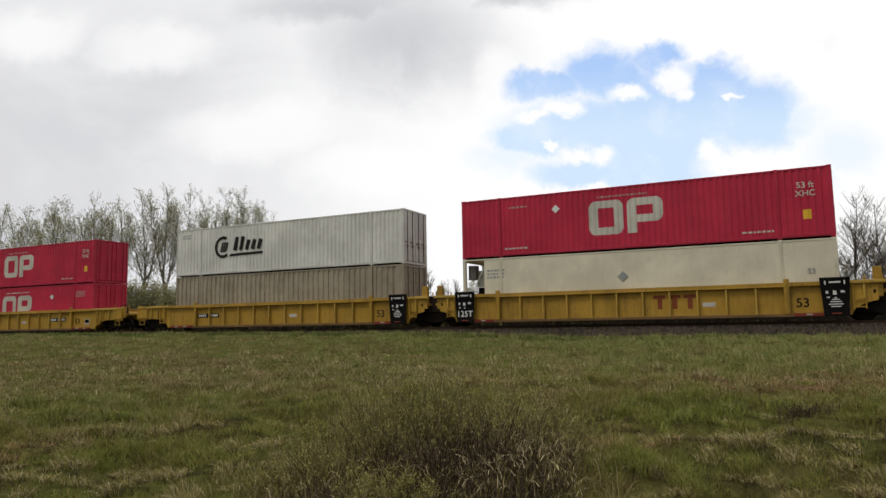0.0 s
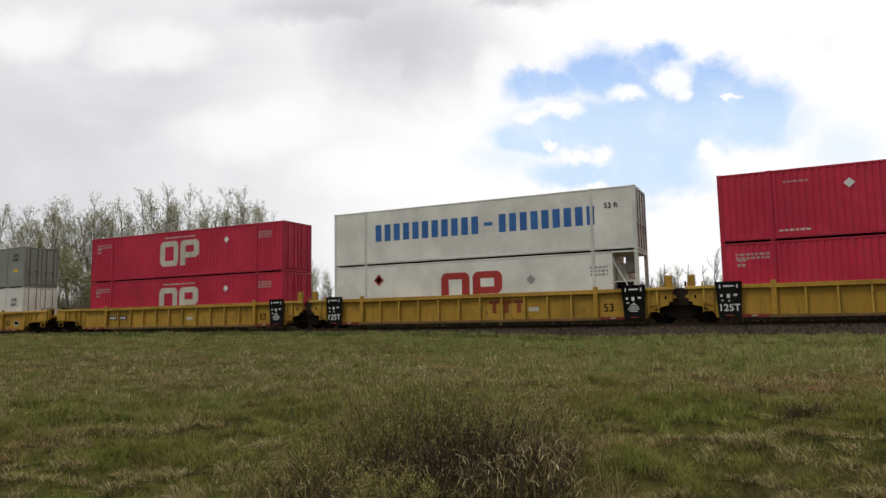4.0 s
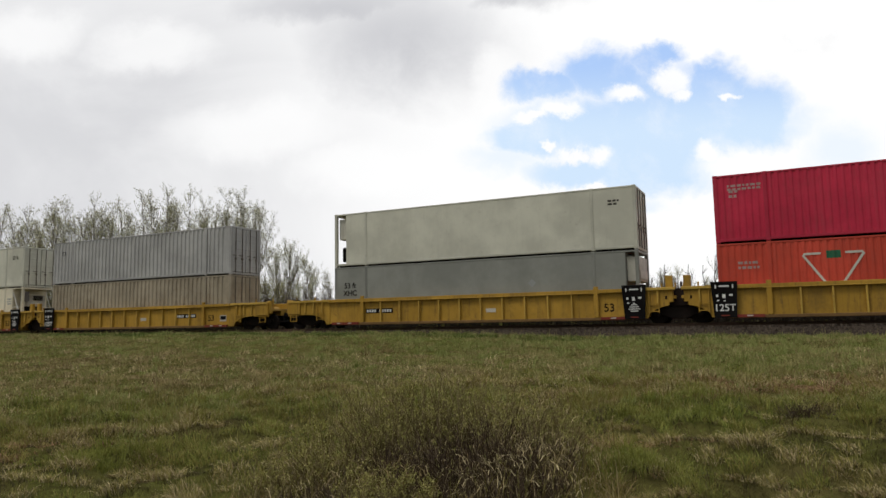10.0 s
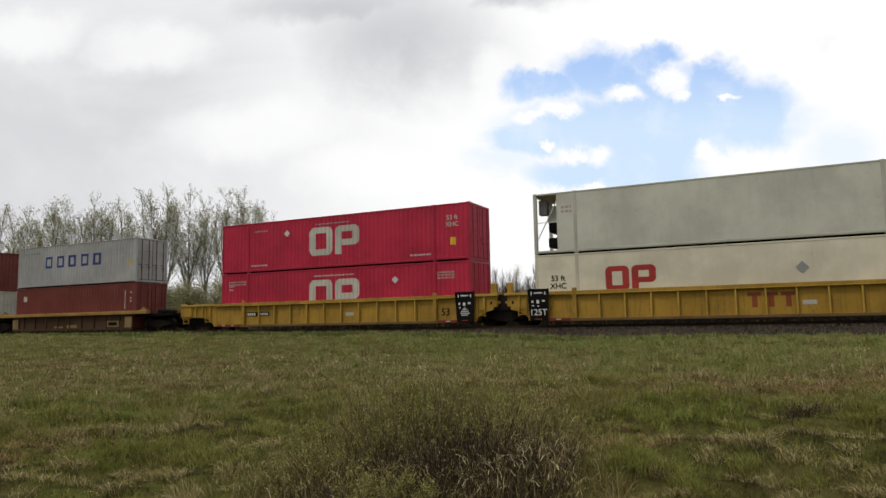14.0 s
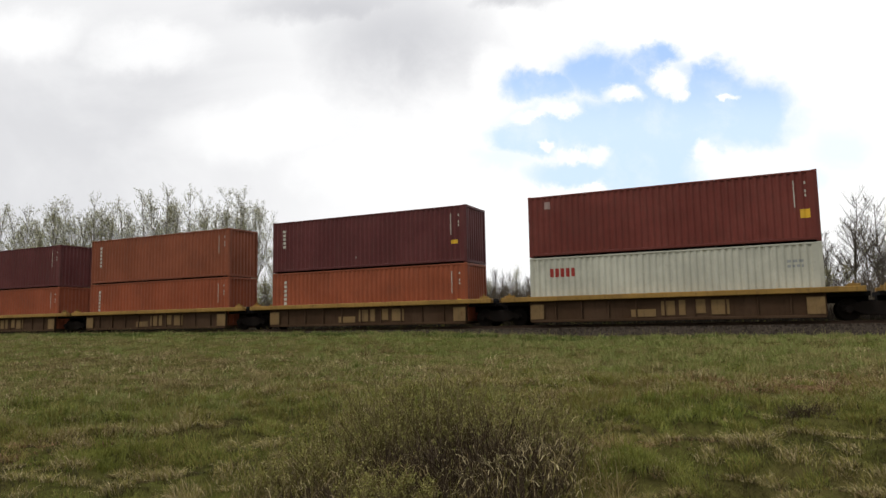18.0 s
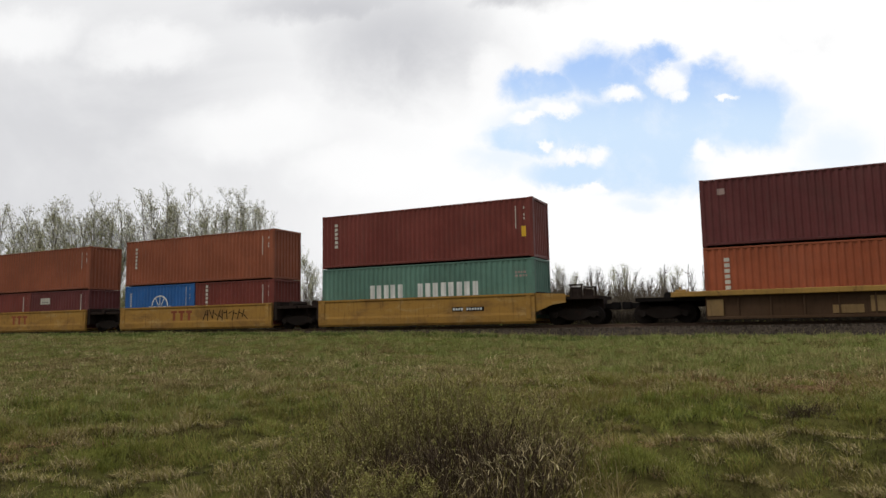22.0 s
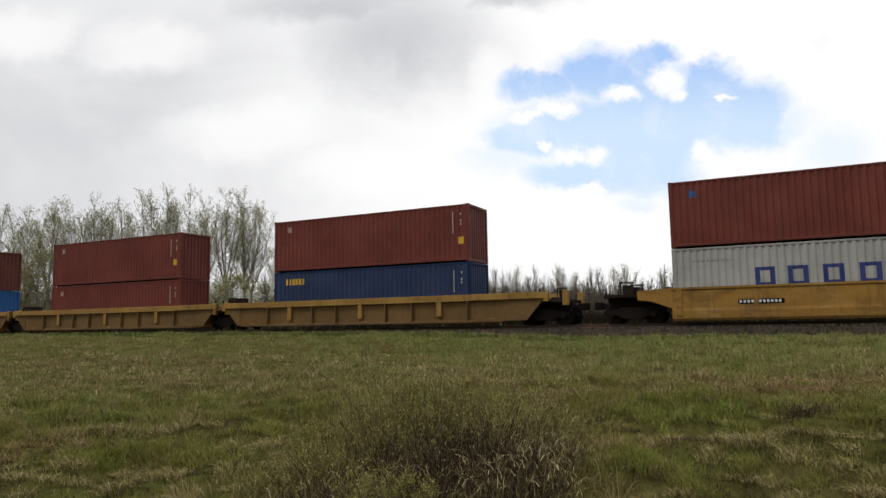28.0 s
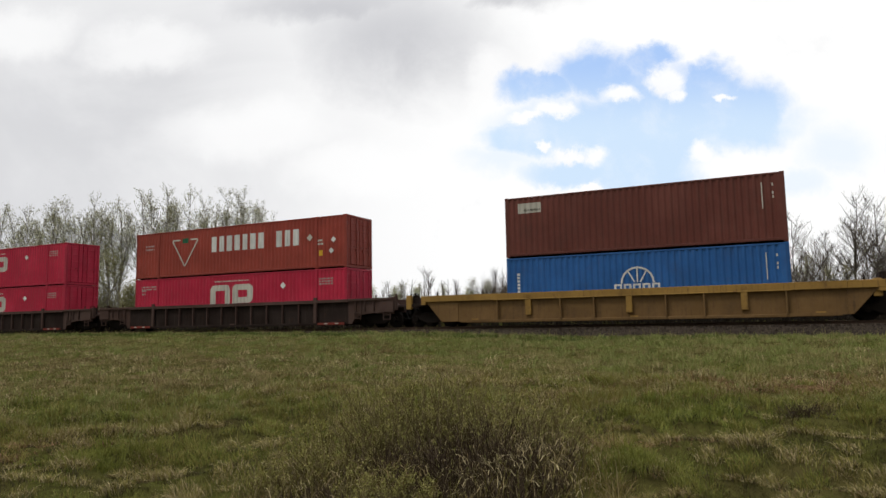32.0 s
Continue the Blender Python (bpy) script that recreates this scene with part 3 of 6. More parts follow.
def container(label, length, rgb, kind, wide, marks=(), doors=True, group="containers on the train", dirt=0.3, rust=0.15, reefer="", high=HIGH, recess=1.15, nose=""):
    """A container at the origin: x from its rear end, y across, z from its base."""
    thing = new("container" if not reefer else "reefer_container")
    tagged(thing, label, "container", group)
    mat = paint(rgb, dirt, rust, 0.6, (0.15, 0.095, 0.05)) if dirt >= 1 else paint(rgb, dirt, rust)
    rail = paint(tuple(c * 0.85 for c in rgb), dirt, rust + 0.1)
    h, L, w = high, length, wide / 2
    a, b = (recess if reefer == "rear" else 0.1), (L - recess if reefer == "front" else L - 0.1)
    prof = profile(kind, L, a, b)
    inner = [2.0, L - 2.0] if L > 15 else []
    key = (kind, L, wide, reefer, recess, h)
    for s in (-1, 1):
        piece("side_wall", shared(("side_wall", s) + key, lambda bm: corrugated(bm, prof, s * w, s, 0.16, h - 0.1), mat), thing)
        piece("top_rail", shared(("top_rail", L), lambda bm: box(bm, 0.08, L - 0.08, -0.05, 0.05, -0.1, -0.02), rail, 0.01), thing, (0, s * (w - 0.05), h))
        piece("bottom_rail", shared(("bottom_rail", L), lambda bm: box(bm, 0.08, L - 0.08, -0.05, 0.05, 0.055, 0.165), rail, 0.012), thing, (0, s * (w - 0.052), 0))
        for x in inner:
            if not (reefer and abs(x - (a if reefer == "rear" else b)) < 0.6):
                piece("lifting_post", shared(("lifting_post", h), lambda bm: box(bm, -0.07, 0.07, -0.05, 0.05, 0.02, h - 0.01), rail, 0.012), thing, (x, s * (w - 0.04), 0))
    for x in (0, L):
        for s in (-1, 1):
            piece("corner_post", shared(("corner_post", h), lambda bm: box(bm, -0.08, 0.08, -0.08, 0.08, 0.1, h - 0.1), rail, 0.015), thing, (x + (0.08 if x == 0 else -0.08), s * (w - 0.082), 0))
    for x in (0.07, L - 0.07):
        piece("end_sill", shared(("end_sill", wide), lambda bm: box(bm, -0.06, 0.06, -w + 0.16, w - 0.16, 0.004, 0.15), rail, 0.01), thing, (x, 0, 0))
        piece("end_header", shared(("end_header", wide), lambda bm: box(bm, -0.06, 0.06, -w + 0.16, w - 0.16, -0.13, -0.004), rail, 0.01), thing, (x, 0, h))
    for x in [0.09, L - 0.09] + inner:
        for s in (-1, 1):
            for z in (0.06, h - 0.06):
                piece("corner_casting", shared(("corner_casting",), lambda bm: box(bm, -0.09, 0.09, -0.081, 0.081, -0.059, 0.059), rail, 0.012), thing, (x, s * (w - 0.078), z))
    def roof(bm):
        n = int((L - 0.2) / 0.5)
        for i in range(n):
            x = 0.1 + i * (L - 0.2) / n
            box(bm, x, x + 0.42, -w + 0.1, w - 0.1, h - 0.06, h - 0.012)
        box(bm, 0.1, L - 0.1, -w + 0.06, w - 0.06, h - 0.09, h - 0.05)
    piece("roof", shared(("roof", L, wide, h), roof, mat), thing)
    piece("floor", shared(("floor", L, wide), lambda bm: (box(bm, 0.1, L - 0.1, -w + 0.1, w - 0.1, 0.1, 0.16), box(bm, 0.12, L - 0.12, -w + 0.3, w - 0.3, 0.008, 0.1)), STEEL_DARK), thing)
    for end in ("rear", "front"):
        x, out = (0.05, -1) if end == "rear" else (L - 0.05, 1)
        if reefer == end:
            k = a if end == "rear" else b
            piece("end_wall", shared(("reefer_wall", wide, h), lambda bm: box(bm, -0.03, 0.03, -w + 0.06, w - 0.06, 0.12, h - 0.08), mat), thing, (k, 0, 0))
            if recess < 1:
                piece("cooling_unit", shared(("pale_unit",), lambda bm: (box(bm, -0.26, 0.26, -1.1, 1.1, 1.5, 2.62), box(bm, 0.26, 0.3, -0.9, 0.9, 1.6, 2.0)), UNIT_WHITE, 0.05), thing, (k + out * 0.3, 0, 0), "off-white refrigeration unit in the open end")
                # black block added to darken the open space below the unit
                piece("fuel_tank", shared(("fuel_tank",), lambda bm: box(bm, -0.22, 0.22, -0.9, 0.9, 0.3, 1.1), BLACK, 0.06), thing, (k + out * 0.3, 0, 0), "black block in the dark space under the unit")
            else:
                piece("cooling_unit", shared(("cooling_unit",), lambda bm: (box(bm, -0.28, 0.28, -0.75, 0.75, 1.55, 2.35), box(bm, -0.32, 0.32, -0.6, 0.6, 1.7, 2.1)), UNIT_WHITE, 0.03), thing, (k + out * 0.35, 0, 0), "off-white refrigeration unit in the open end")
                piece("engine", shared(("engine",), lambda bm: (box(bm, -0.25, 0.25, -0.7, 0.5, 1.1, 1.55), box(bm, -0.2, 0.2, -0.95, 0.95, 0.35, 0.8)), BLACK, 0.04), thing, (k + out * 0.35, 0, 0), "black engine and fuel tank")
                piece("control_box", shared(("control_box",), lambda bm: box(bm, -0.2, 0.2, -0.2, 0.2, -0.35, 0.35), UNIT_GREY, 0.02), thing, (k + out * 0.75, -0.85, 2.25), "grey-brown control box")
                piece("grille", shared(("end_grille",), lambda bm: [box(bm, -0.02, 0.02, -0.35, 0.35, z, z + 0.06) for z in (0, 0.09, 0.18, 0.27)], BLACK), thing, (k + out * 0.72, 0.15, 2.0), "black louvred grille")
            for s in (-1, 1) if recess > 1 else ():
                def brace(bm, s=s):
                    p = (k - 0.02 * out, s * (w - 0.06), 2.55)
                    q = (x - 0.02 * out, s * (w - 0.06), 0.5)
                    rod(bm, p, q, 0.028)
                    rod(bm, (x, s * (w - 0.06), 1.5), (k, s * (w - 0.06), 1.5), 0.02)
                bm = bmesh.new()
                brace(bm)
                part("brace", bm, WHITE_MARK, thing, "white diagonal brace")
        elif doors and end == "front":
            for s in (-1, 1):
                def leaf(bm):
                    box(bm, -0.02, 0.02, -w / 2 + 0.05, w / 2 - 0.05, 0.18, h - 0.14)
                    for z in (0.5, 1.0, 1.5, 2.0, 2.4):
                        box(bm, 0.015, 0.035, -w / 2 + 0.09, w / 2 - 0.09, z, z + 0.12)
                door = piece("door", shared(("door", wide, h), leaf, mat, 0.008), thing, (x, s * (w / 2 - 0.03), 0))
                for k in (-0.28, 0.28):
                    piece("locking_bar", shared(("locking_bar", h), lambda bm: (rod(bm, (0.06, 0, 0.12), (0.06, 0, h - 0.12), 0.022), box(bm, 0.03, 0.08, -0.06, 0.06, 0.9, 1.0), box(bm, 0.03, 0.08, -0.25, 0.04, 1.12, 1.16)), BAR_GRIME if min(rgb) > 0.2 else rail), door, (0, k, 0), "steel locking bar")
        else:
            p2 = profile("iso", wide, -w + 0.1, w - 0.1)
            def bulkhead(bm):
                front = [[bm.verts.new((-d, y, z)) for z in (0.14, h - 0.1)] for y, d in p2]
                for p, q in zip(front, front[1:]):
                    bm.faces.new((p[0], q[0], q[1], p[1]))
                box(bm, -0.09, -0.06, -w + 0.08, w - 0.08, 0.12, h - 0.08)
            piece("end_wall", shared(("end_wall", wide, h), bulkhead, mat), thing, (x, 0, 0), turn=(0, 0, 0 if out > 0 else math.pi))
    if nose:
        unit = piece("cooling_unit", shared(("nose_unit",), lambda bm: prism(bm, [(-0.02, 1.8), (-0.02, 2.72), (-0.6, 2.72), (-0.68, 2.6), (-0.66, 1.95), (-0.6, 1.8)], -1.05, 1.05), UNIT_WHITE, 0.04), thing, label="off-white refrigeration unit on the end wall")
        piece("grille", shared(("nose_grille",), lambda bm: [box(bm, -0.5, -0.05, -0.98, 0.98, 1.5, 1.8), box(bm, -0.4, -0.05, -0.9, 0.8, 1.25, 1.5), box(bm, -0.62, -0.5, -0.98, 0.98, 1.62, 1.78)], BLACK), unit, label="dark grille and motor under the unit")
    for mark in marks:
        emblem(thing, prof, -w, *mark)
    return thing


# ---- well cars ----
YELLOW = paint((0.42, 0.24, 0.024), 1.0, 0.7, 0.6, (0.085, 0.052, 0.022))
# darker than OLD_YELLOW: recessed webs, and the bottom chords of yellow cars
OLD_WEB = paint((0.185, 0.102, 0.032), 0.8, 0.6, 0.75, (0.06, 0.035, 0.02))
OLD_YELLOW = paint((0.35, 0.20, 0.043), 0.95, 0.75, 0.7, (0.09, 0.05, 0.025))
# paler copy of YELLOW: the light on ribs and lips, painted in
YELLOW_LIT = paint((0.50, 0.315, 0.05), 0.8, 0.5, 0.6, (0.12, 0.075, 0.03))
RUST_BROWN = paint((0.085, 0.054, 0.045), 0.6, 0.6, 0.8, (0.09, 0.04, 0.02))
SMOOTH_YELLOW = grimy((0.37, 0.20, 0.046), (0.16, 0.085, 0.034), (0.42, 0.27, 0.10))
FADED = paint((0.25, 0.155, 0.06), 0.9, 0.7, 0.75, (0.07, 0.045, 0.028))
BROWN = paint((0.08, 0.046, 0.026), 0.7, 0.5, 0.8, (0.03, 0.02, 0.014))
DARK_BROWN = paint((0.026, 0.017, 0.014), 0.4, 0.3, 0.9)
BONE_LABEL = paint((0.5, 0.47, 0.4), 0.4, 0.1, 0.6)
GUARD = paint((0.2, 0.026, 0.014), 0.5, 0.4, 0.7)
EMBER = paint((0.25, 0.055, 0.014), 0.5, 0.4, 0.7)


def bogie_parts(unit, x, start):
    """A two-axle truck under the unit at x: side frames, bolster, springs and turning wheelsets."""
    def frames(bm):
        box(bm, -0.16, 0.16, -1.05, 1.05, 0.42, 0.68)
        box(bm, -0.3, 0.3, -0.2, 0.2, 0.66, 0.8)
    truck = piece("bogie", shared(("bogie",), frames, STEEL_DARK, 0.02), unit, (x, 0, 0), "dark cast-steel two-axle bogie")
    outline = [(-1.15, 0.36), (-1.12, 0.58), (-0.75, 0.62), (-0.42, 0.74), (0.42, 0.74), (0.75, 0.62), (1.12, 0.58), (1.15, 0.36), (0.7, 0.36), (0.48, 0.26), (0.3, 0.2), (-0.3, 0.2), (-0.48, 0.26), (-0.7, 0.36)]
    for s in (-1, 1):
        piece("side_frame", shared(("side_frame",), lambda bm: prism(bm, outline, -0.06, 0.06), RUSTY, 0.02), truck, (0, s * 1.02, 0))
        for k in (-0.89, 0.89):
            piece("axle_box", shared(("axle_box",), lambda bm: rod(bm, (0, -0.09, 0), (0, 0.09, 0), 0.14, 12), RUSTY, 0.015), truck, (k, s * 1.06, 0.42))
        for k in (-0.16, 0.16):
            piece("spring", shared(("spring",), lambda bm: [rod(bm, (0, 0, 0.27 + i * 0.05), (0, 0, 0.3 + i * 0.05), 0.075, 10) for i in range(4)], RUSTY), truck, (k, s * 1.0, 0))
    def wheels(bm):
        rod(bm, (0, -1.1, 0), (0, 1.1, 0), 0.075, 10)
        for s in (-1, 1):
            rod(bm, (0, s * 0.70, 0), (0, s * 0.83, 0), 0.42, 28)
            rod(bm, (0, s * 0.67, 0), (0, s * 0.705, 0), 0.455, 28)
            rod(bm, (0, s * 0.82, 0), (0, s * 0.90, 0), 0.16, 14, 0.12)
    for k in (-0.89, 0.89):
        w = piece("wheelset", shared(("wheelset",), wheels, WHEEL, 0.012), truck, (k, 0, 0.42), "steel wheelset with brown treads")
        WHEELS.append((w, start + x + k, k))


def coupler(unit, x0, x1):
    bm = bmesh.new()
    box(bm, min(x0, x1), max(x0, x1), -0.1, 0.1, 0.70, 0.95)
    e = x1
    box(bm, e - 0.2, e + 0.2, -0.2, 0.2, 0.66, 1.0)
    part("coupler", bevelled(bm, 0.03), STEEL_DARK, unit, "dark steel coupler")


def board(unit, x, s, front, w=1.04):
    """A black hanging plate with white stencils."""
    outline = [(-w / 2, 1.68), (w / 2, 1.68), (w / 2 - 0.08, 0.2), (-w / 2 + 0.1, 0.2)]
    plate = piece("sign_plate", shared(("sign_plate", w), lambda bm: prism(bm, outline, -0.02, 0.02), BLACK, 0.006), unit, (x, s * 1.63, 0), "black plate with white stencils")
    def stencil(bm):
        for k in (-0.33, 0.33):
            box(bm, k - 0.025, k + 0.025, -0.028, -0.02, 1.4, 1.55)
        box(bm, -0.2, 0.2, -0.027, -0.02, 1.46, 1.52)
        for k, z, ww, hh in ((-0.28, 1.05, 0.09, 0.1), (-0.02, 1.0, 0.12, 0.16), (0.25, 1.08, 0.14, 0.08), (-0.25, 0.88, 0.1, 0.05), (0.0, 0.86, 0.08, 0.05)):
            box(bm, k - ww / 2, k + ww / 2, -0.027, -0.02, z, z + hh)
        if front:
            for i, ww in enumerate((0.26, 0.4, 0.5, 0.34)):
                box(bm, -ww / 2, ww / 2, -0.027, -0.02, 0.80 - i * 0.09, 0.84 - i * 0.09)
    if s < 0:
        tagged(piece("stencil", shared(("stencil", front), stencil, WHITE_MARK), plate, (0, 0, 0)), kind="stuff")
        if not front:
            piece("lettering", lettering("125T", 0.40, WHITE_MARK), plate, (0, -0.024, 0.47))
    piece("reflector", shared(("reflector",), lambda bm: box(bm, -0.16, 0.16, -0.03, 0.03, 0.26, 0.31), GUARD), plate, (0, s * 0.005, 0))


def ribbed_unit(label, start, rear, front, body=YELLOW, signs=True, number=True, emblems="", length=FT53, ext=0.2, rib_step=1.17, rear_bogie=True, web=None, old=False):
    """A well car unit with ribbed sides. rear, front: 'joint' or 'coupled' ends. x = 0 is the rear end of a 53-foot load."""
    unit = new("well_car")
    tagged(unit, label, "well car", "units of the train")
    a, b = -ext, length + ext
    web = web or body
    n = max(2, round((b - a - 4.2) / rib_step))
    low = 1.24 if old else 1.38
    for s in (-1, 1):
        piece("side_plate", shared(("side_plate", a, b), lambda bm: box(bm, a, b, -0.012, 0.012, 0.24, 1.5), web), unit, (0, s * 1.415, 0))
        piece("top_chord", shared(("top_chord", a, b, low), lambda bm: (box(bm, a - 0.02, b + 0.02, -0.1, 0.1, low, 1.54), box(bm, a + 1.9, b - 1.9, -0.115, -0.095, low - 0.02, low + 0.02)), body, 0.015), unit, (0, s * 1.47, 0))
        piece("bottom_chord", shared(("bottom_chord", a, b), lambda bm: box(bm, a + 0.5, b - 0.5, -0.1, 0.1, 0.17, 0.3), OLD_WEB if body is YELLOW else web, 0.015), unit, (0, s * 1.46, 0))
        rib = shared(("rib",), lambda bm: box(bm, -0.035, 0.035, -0.09, 0.09, 0.29, 1.39), YELLOW_LIT if body is YELLOW else body, 0.01)
        for i in range(n + 1):
            x = a + 2.1 + (b - a - 4.2) * i / n
            if old:
                wide = i % 3 == 1
                piece("stake" if wide else "rib", shared(("old_rib", wide), lambda bm: box(bm, *((-0.13, 0.13, -0.07, 0.07, 0.5, 1.44) if wide else (-0.03, 0.03, -0.11, 0.05, 0.29, 1.24))), body if wide else web, 0.01), unit, (x, s * 1.5, 0))
            else:
                piece("rib", rib, unit, (x, s * 1.475, 0))
        for x in () if old else (a + 2.1, b - 2.1):
            piece("stake", shared(("stake",), lambda bm: box(bm, -0.1, 0.1, -0.06, 0.06, 0.3, 1.68), body, 0.015), unit, (x, s * 1.52, 0))
    piece("well_floor", shared(("well_floor", a, b), lambda bm: [box(bm, a + 0.6, b - 0.6, -1.44, 1.44, 0.22, 0.3)] + [box(bm, x, x + 0.35, -1.44, 1.44, 0.3, 0.37) for x in (a + 0.7, (a + b) / 2, b - 1.1)], body), unit)
    for end, kind in (("rear", rear), ("front", front)):
        x, o = (a, -1) if end == "rear" else (b, 1)
        reach = 1.3 if kind == "joint" else 2.8
        for s in (-1, 1):
            if kind == "joint":
                out = [(x, 0.22), (x, 1.5), (x + o * 0.35, 1.46), (x + o * 1.02, 1.46), (x + o * 1.02, 0.78)] + [(x + o * (1.47 - 1.35 * math.cos(t)), 0.22 + 0.57 * math.sin(t)) for t in (1.2, 0.95, 0.7, 0.45, 0.2, 0.0)]
            else:
                out = [(x, 0.22), (x, 1.5), (x + o * 0.9, 1.52), (x + o * reach, 1.52), (x + o * reach, 0.7), (x + o * 2.25, 0.7)] + [(x + o * (1.6 - 1.35 * math.cos(t)), 0.22 + 0.55 * math.sin(t)) for t in (1.9, 1.57, 1.2, 0.95, 0.7, 0.45, 0.2, 0.0)]
            if old:
                e = min(reach, 2.0)
                out = [(x, 0.24), (x, 1.54), (x + o * e, 1.54), (x + o * e, 1.2), (x + o * (e - 0.3), 1.16), (x + o * (e - 1.1), 0.24)]
            bm = bmesh.new()
            prism(bm, out, s * 1.40, s * 1.46)
            part("end_panel", bevelled(bm, 0.01), web if old else body, unit)
            if old:
                bm = bmesh.new()
                box(bm, *sorted((x + o * 0.03, x + o * e)), s * 1.47 - 0.09, s * 1.47 + 0.09, 1.24, 1.545)
                box(bm, *sorted((x + o * (e - 0.25), x + o * e)), s * 1.47 - 0.08, s * 1.47 + 0.08, 1.1, 1.24)
                part("end_chord", bevelled(bm, 0.015), body, unit)
            piece("end_post", shared(("end_post", old, s, kind), lambda bm: box(bm, -0.15, 0.15, -0.1, 0.1, 0.9, 1.6 if old or kind == "coupled" else 2.04 if s < 0 else 1.5), body, 0.02), unit, (x + o * (reach - (0.26 if kind == "joint" else 0.02)), s * 1.34, 0))
            if kind == "coupled" and not old:
                lo, hi = sorted((x + o * (reach - 0.85), x + o * reach))
                bm = bmesh.new()
                box(bm, lo, hi, s * 1.49 - 0.04, s * 1.49 + 0.04, 0.8, 1.53)
                part("end_block", bevelled(bm, 0.015), body, unit)
                piece("ladder", shared(("ladder",), lambda bm: (box(bm, -0.22, -0.19, -0.02, 0.02, 0.4, 0.9), box(bm, 0.19, 0.22, -0.02, 0.02, 0.4, 0.9), box(bm, -0.22, 0.22, -0.02, 0.02, 0.42, 0.45), box(bm, -0.22, 0.22, -0.02, 0.02, 0.64, 0.67)), body), unit, (x + o * (reach - 0.4), s * 1.5, 0))
            if not old:
                bm = bmesh.new()
                lo, hi = sorted((x + o * 0.05, x + o * (reach - 0.02)))
                box(bm, lo, hi, s * 1.5 - 0.07, s * 1.5 + 0.07, 1.42, 1.545)
                part("end_lip", bevelled(bm, 0.012), YELLOW_LIT if body is YELLOW else body, unit)
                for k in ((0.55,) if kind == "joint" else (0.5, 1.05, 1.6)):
                    piece("rib", shared(("end_rib", kind), lambda bm: box(bm, -0.03, 0.03, -0.05, 0.05, 0.86, 1.42), YELLOW_LIT if body is YELLOW else body, 0.008), unit, (x + o * k, s * 1.49, 0))
                # dark inside of the slot hole, put on as a raised black plate
                piece("slot", shared(("slot",), lambda bm: box(bm, -0.04, 0.04, -0.004, 0.004, -0.07, 0.07), BLACK), unit, (x + o * (0.9 if kind == "joint" else reach - 0.12), s * 1.464, 1.1))
            if not old:
                piece("step_bar", shared(("step_bar", o), lambda bm: (box(bm, -0.02, 0.02, -0.02, 0.02, 0.45, 1.5), box(bm, o * 0.4 - 0.02, o * 0.4 + 0.02, -0.02, 0.02, 0.45, 1.5), box(bm, min(0, o * 0.4), max(0, o * 0.4), -0.02, 0.02, 0.5, 0.54), box(bm, min(0, o * 0.4), max(0, o * 0.4), -0.02, 0.02, 0.8, 0.84)), body), unit, (x + o * 0.15 * reach, s * 1.52, 0))
            bm = bmesh.new()
            lo, hi = sorted((x - o * 1.9, x - o * 0.2))
            box(bm, lo, hi, s * 1.54 - 0.05, s * 1.54 + 0.05, 0.2, 0.32)
            bar = part("guard_bar", bm, web if old else GUARD, unit, "rust-red guard bar")
            if not old:
                piece("strip", shared(("strip",), lambda bm: [box(bm, k - 0.11, k + 0.11, -0.004, 0.004, 0.24, 0.29) for k in (-0.35, 0.35)], BONE_LABEL), bar, (x - o * 1.0, s * 1.595, 0), "faded white strips")
            if signs and kind == "joint":
                board(unit, x - o * 0.42, s, end == "front")
        piece("bulkhead", shared(("bulkhead",), lambda bm: box(bm, -0.05, 0.05, -1.42, 1.42, 0.3, 1.2), body, 0.01), unit, (x + o * 0.1, 0, 0))
        bm = bmesh.new()
        lo, hi = sorted((x + o * 0.1, x + o * reach))
        box(bm, lo, hi, -1.38, 1.38, 1.05, 1.18)
        box(bm, lo, hi, -0.35, 0.35, 0.78, 1.05)
        part("end_platform", bevelled(bm, 0.012), DARK_BROWN if old else body, unit)
        bm = bmesh.new()
        for k in (0.5, 0.95):
            rod(bm, (x + o * reach * k, -0.9, 1.15), (x + o * reach * k, -0.9, 1.75), 0.04)
        rod(bm, (x + o * reach * 0.7, -0.55, 1.1), (x + o * reach * 0.7, 0.3, 1.1), 0.22, 12)
        part("brake_gear", bm, DARK_BROWN if old else body, unit, "brake cylinder and posts on the end platform")
        if kind == "coupled":
            coupler(unit, x + o * 2.0, x + o * 3.3)
            bogie_parts(unit, x + o * 1.65, start)
            bm = bmesh.new()
            for k in (2.35, 2.75):
                rod(bm, (x + o * k, -1.2, 1.1), (x + o * k, -1.2, 1.7), 0.025)
            rod(bm, (x + o * 2.35, -1.2, 1.68), (x + o * 2.75, -1.2, 1.68), 0.025)
            box(bm, *sorted((x + o * 2.42, x + o * 2.68)), -1.16, -0.9, 1.16, 1.62)
            part("brake_stand", bm, DARK_BROWN, unit, "brake stand with grab irons")
            bm = bmesh.new()
            rod(bm, (x + o * 2.9, -0.35, 0.8), (x + o * 3.05, -0.32, 0.4), 0.035)
            rod(bm, (x + o * 3.05, -0.32, 0.4), (x + o * 3.25, -0.3, 0.5), 0.035)
            part("air_hose", bm, RUBBER, unit, "black rubber air hose")
        elif end == "rear" and rear_bogie:
            bogie_parts(unit, x - 1.47, start)
            if not old:
                bm = bmesh.new()
                prism(bm, [(x - 2.1, 0.74), (x - 0.84, 0.74), (x - 1.0, 1.12), (x - 1.1, 1.5), (x - 1.84, 1.5), (x - 1.94, 1.12)], -1.15, 1.15)
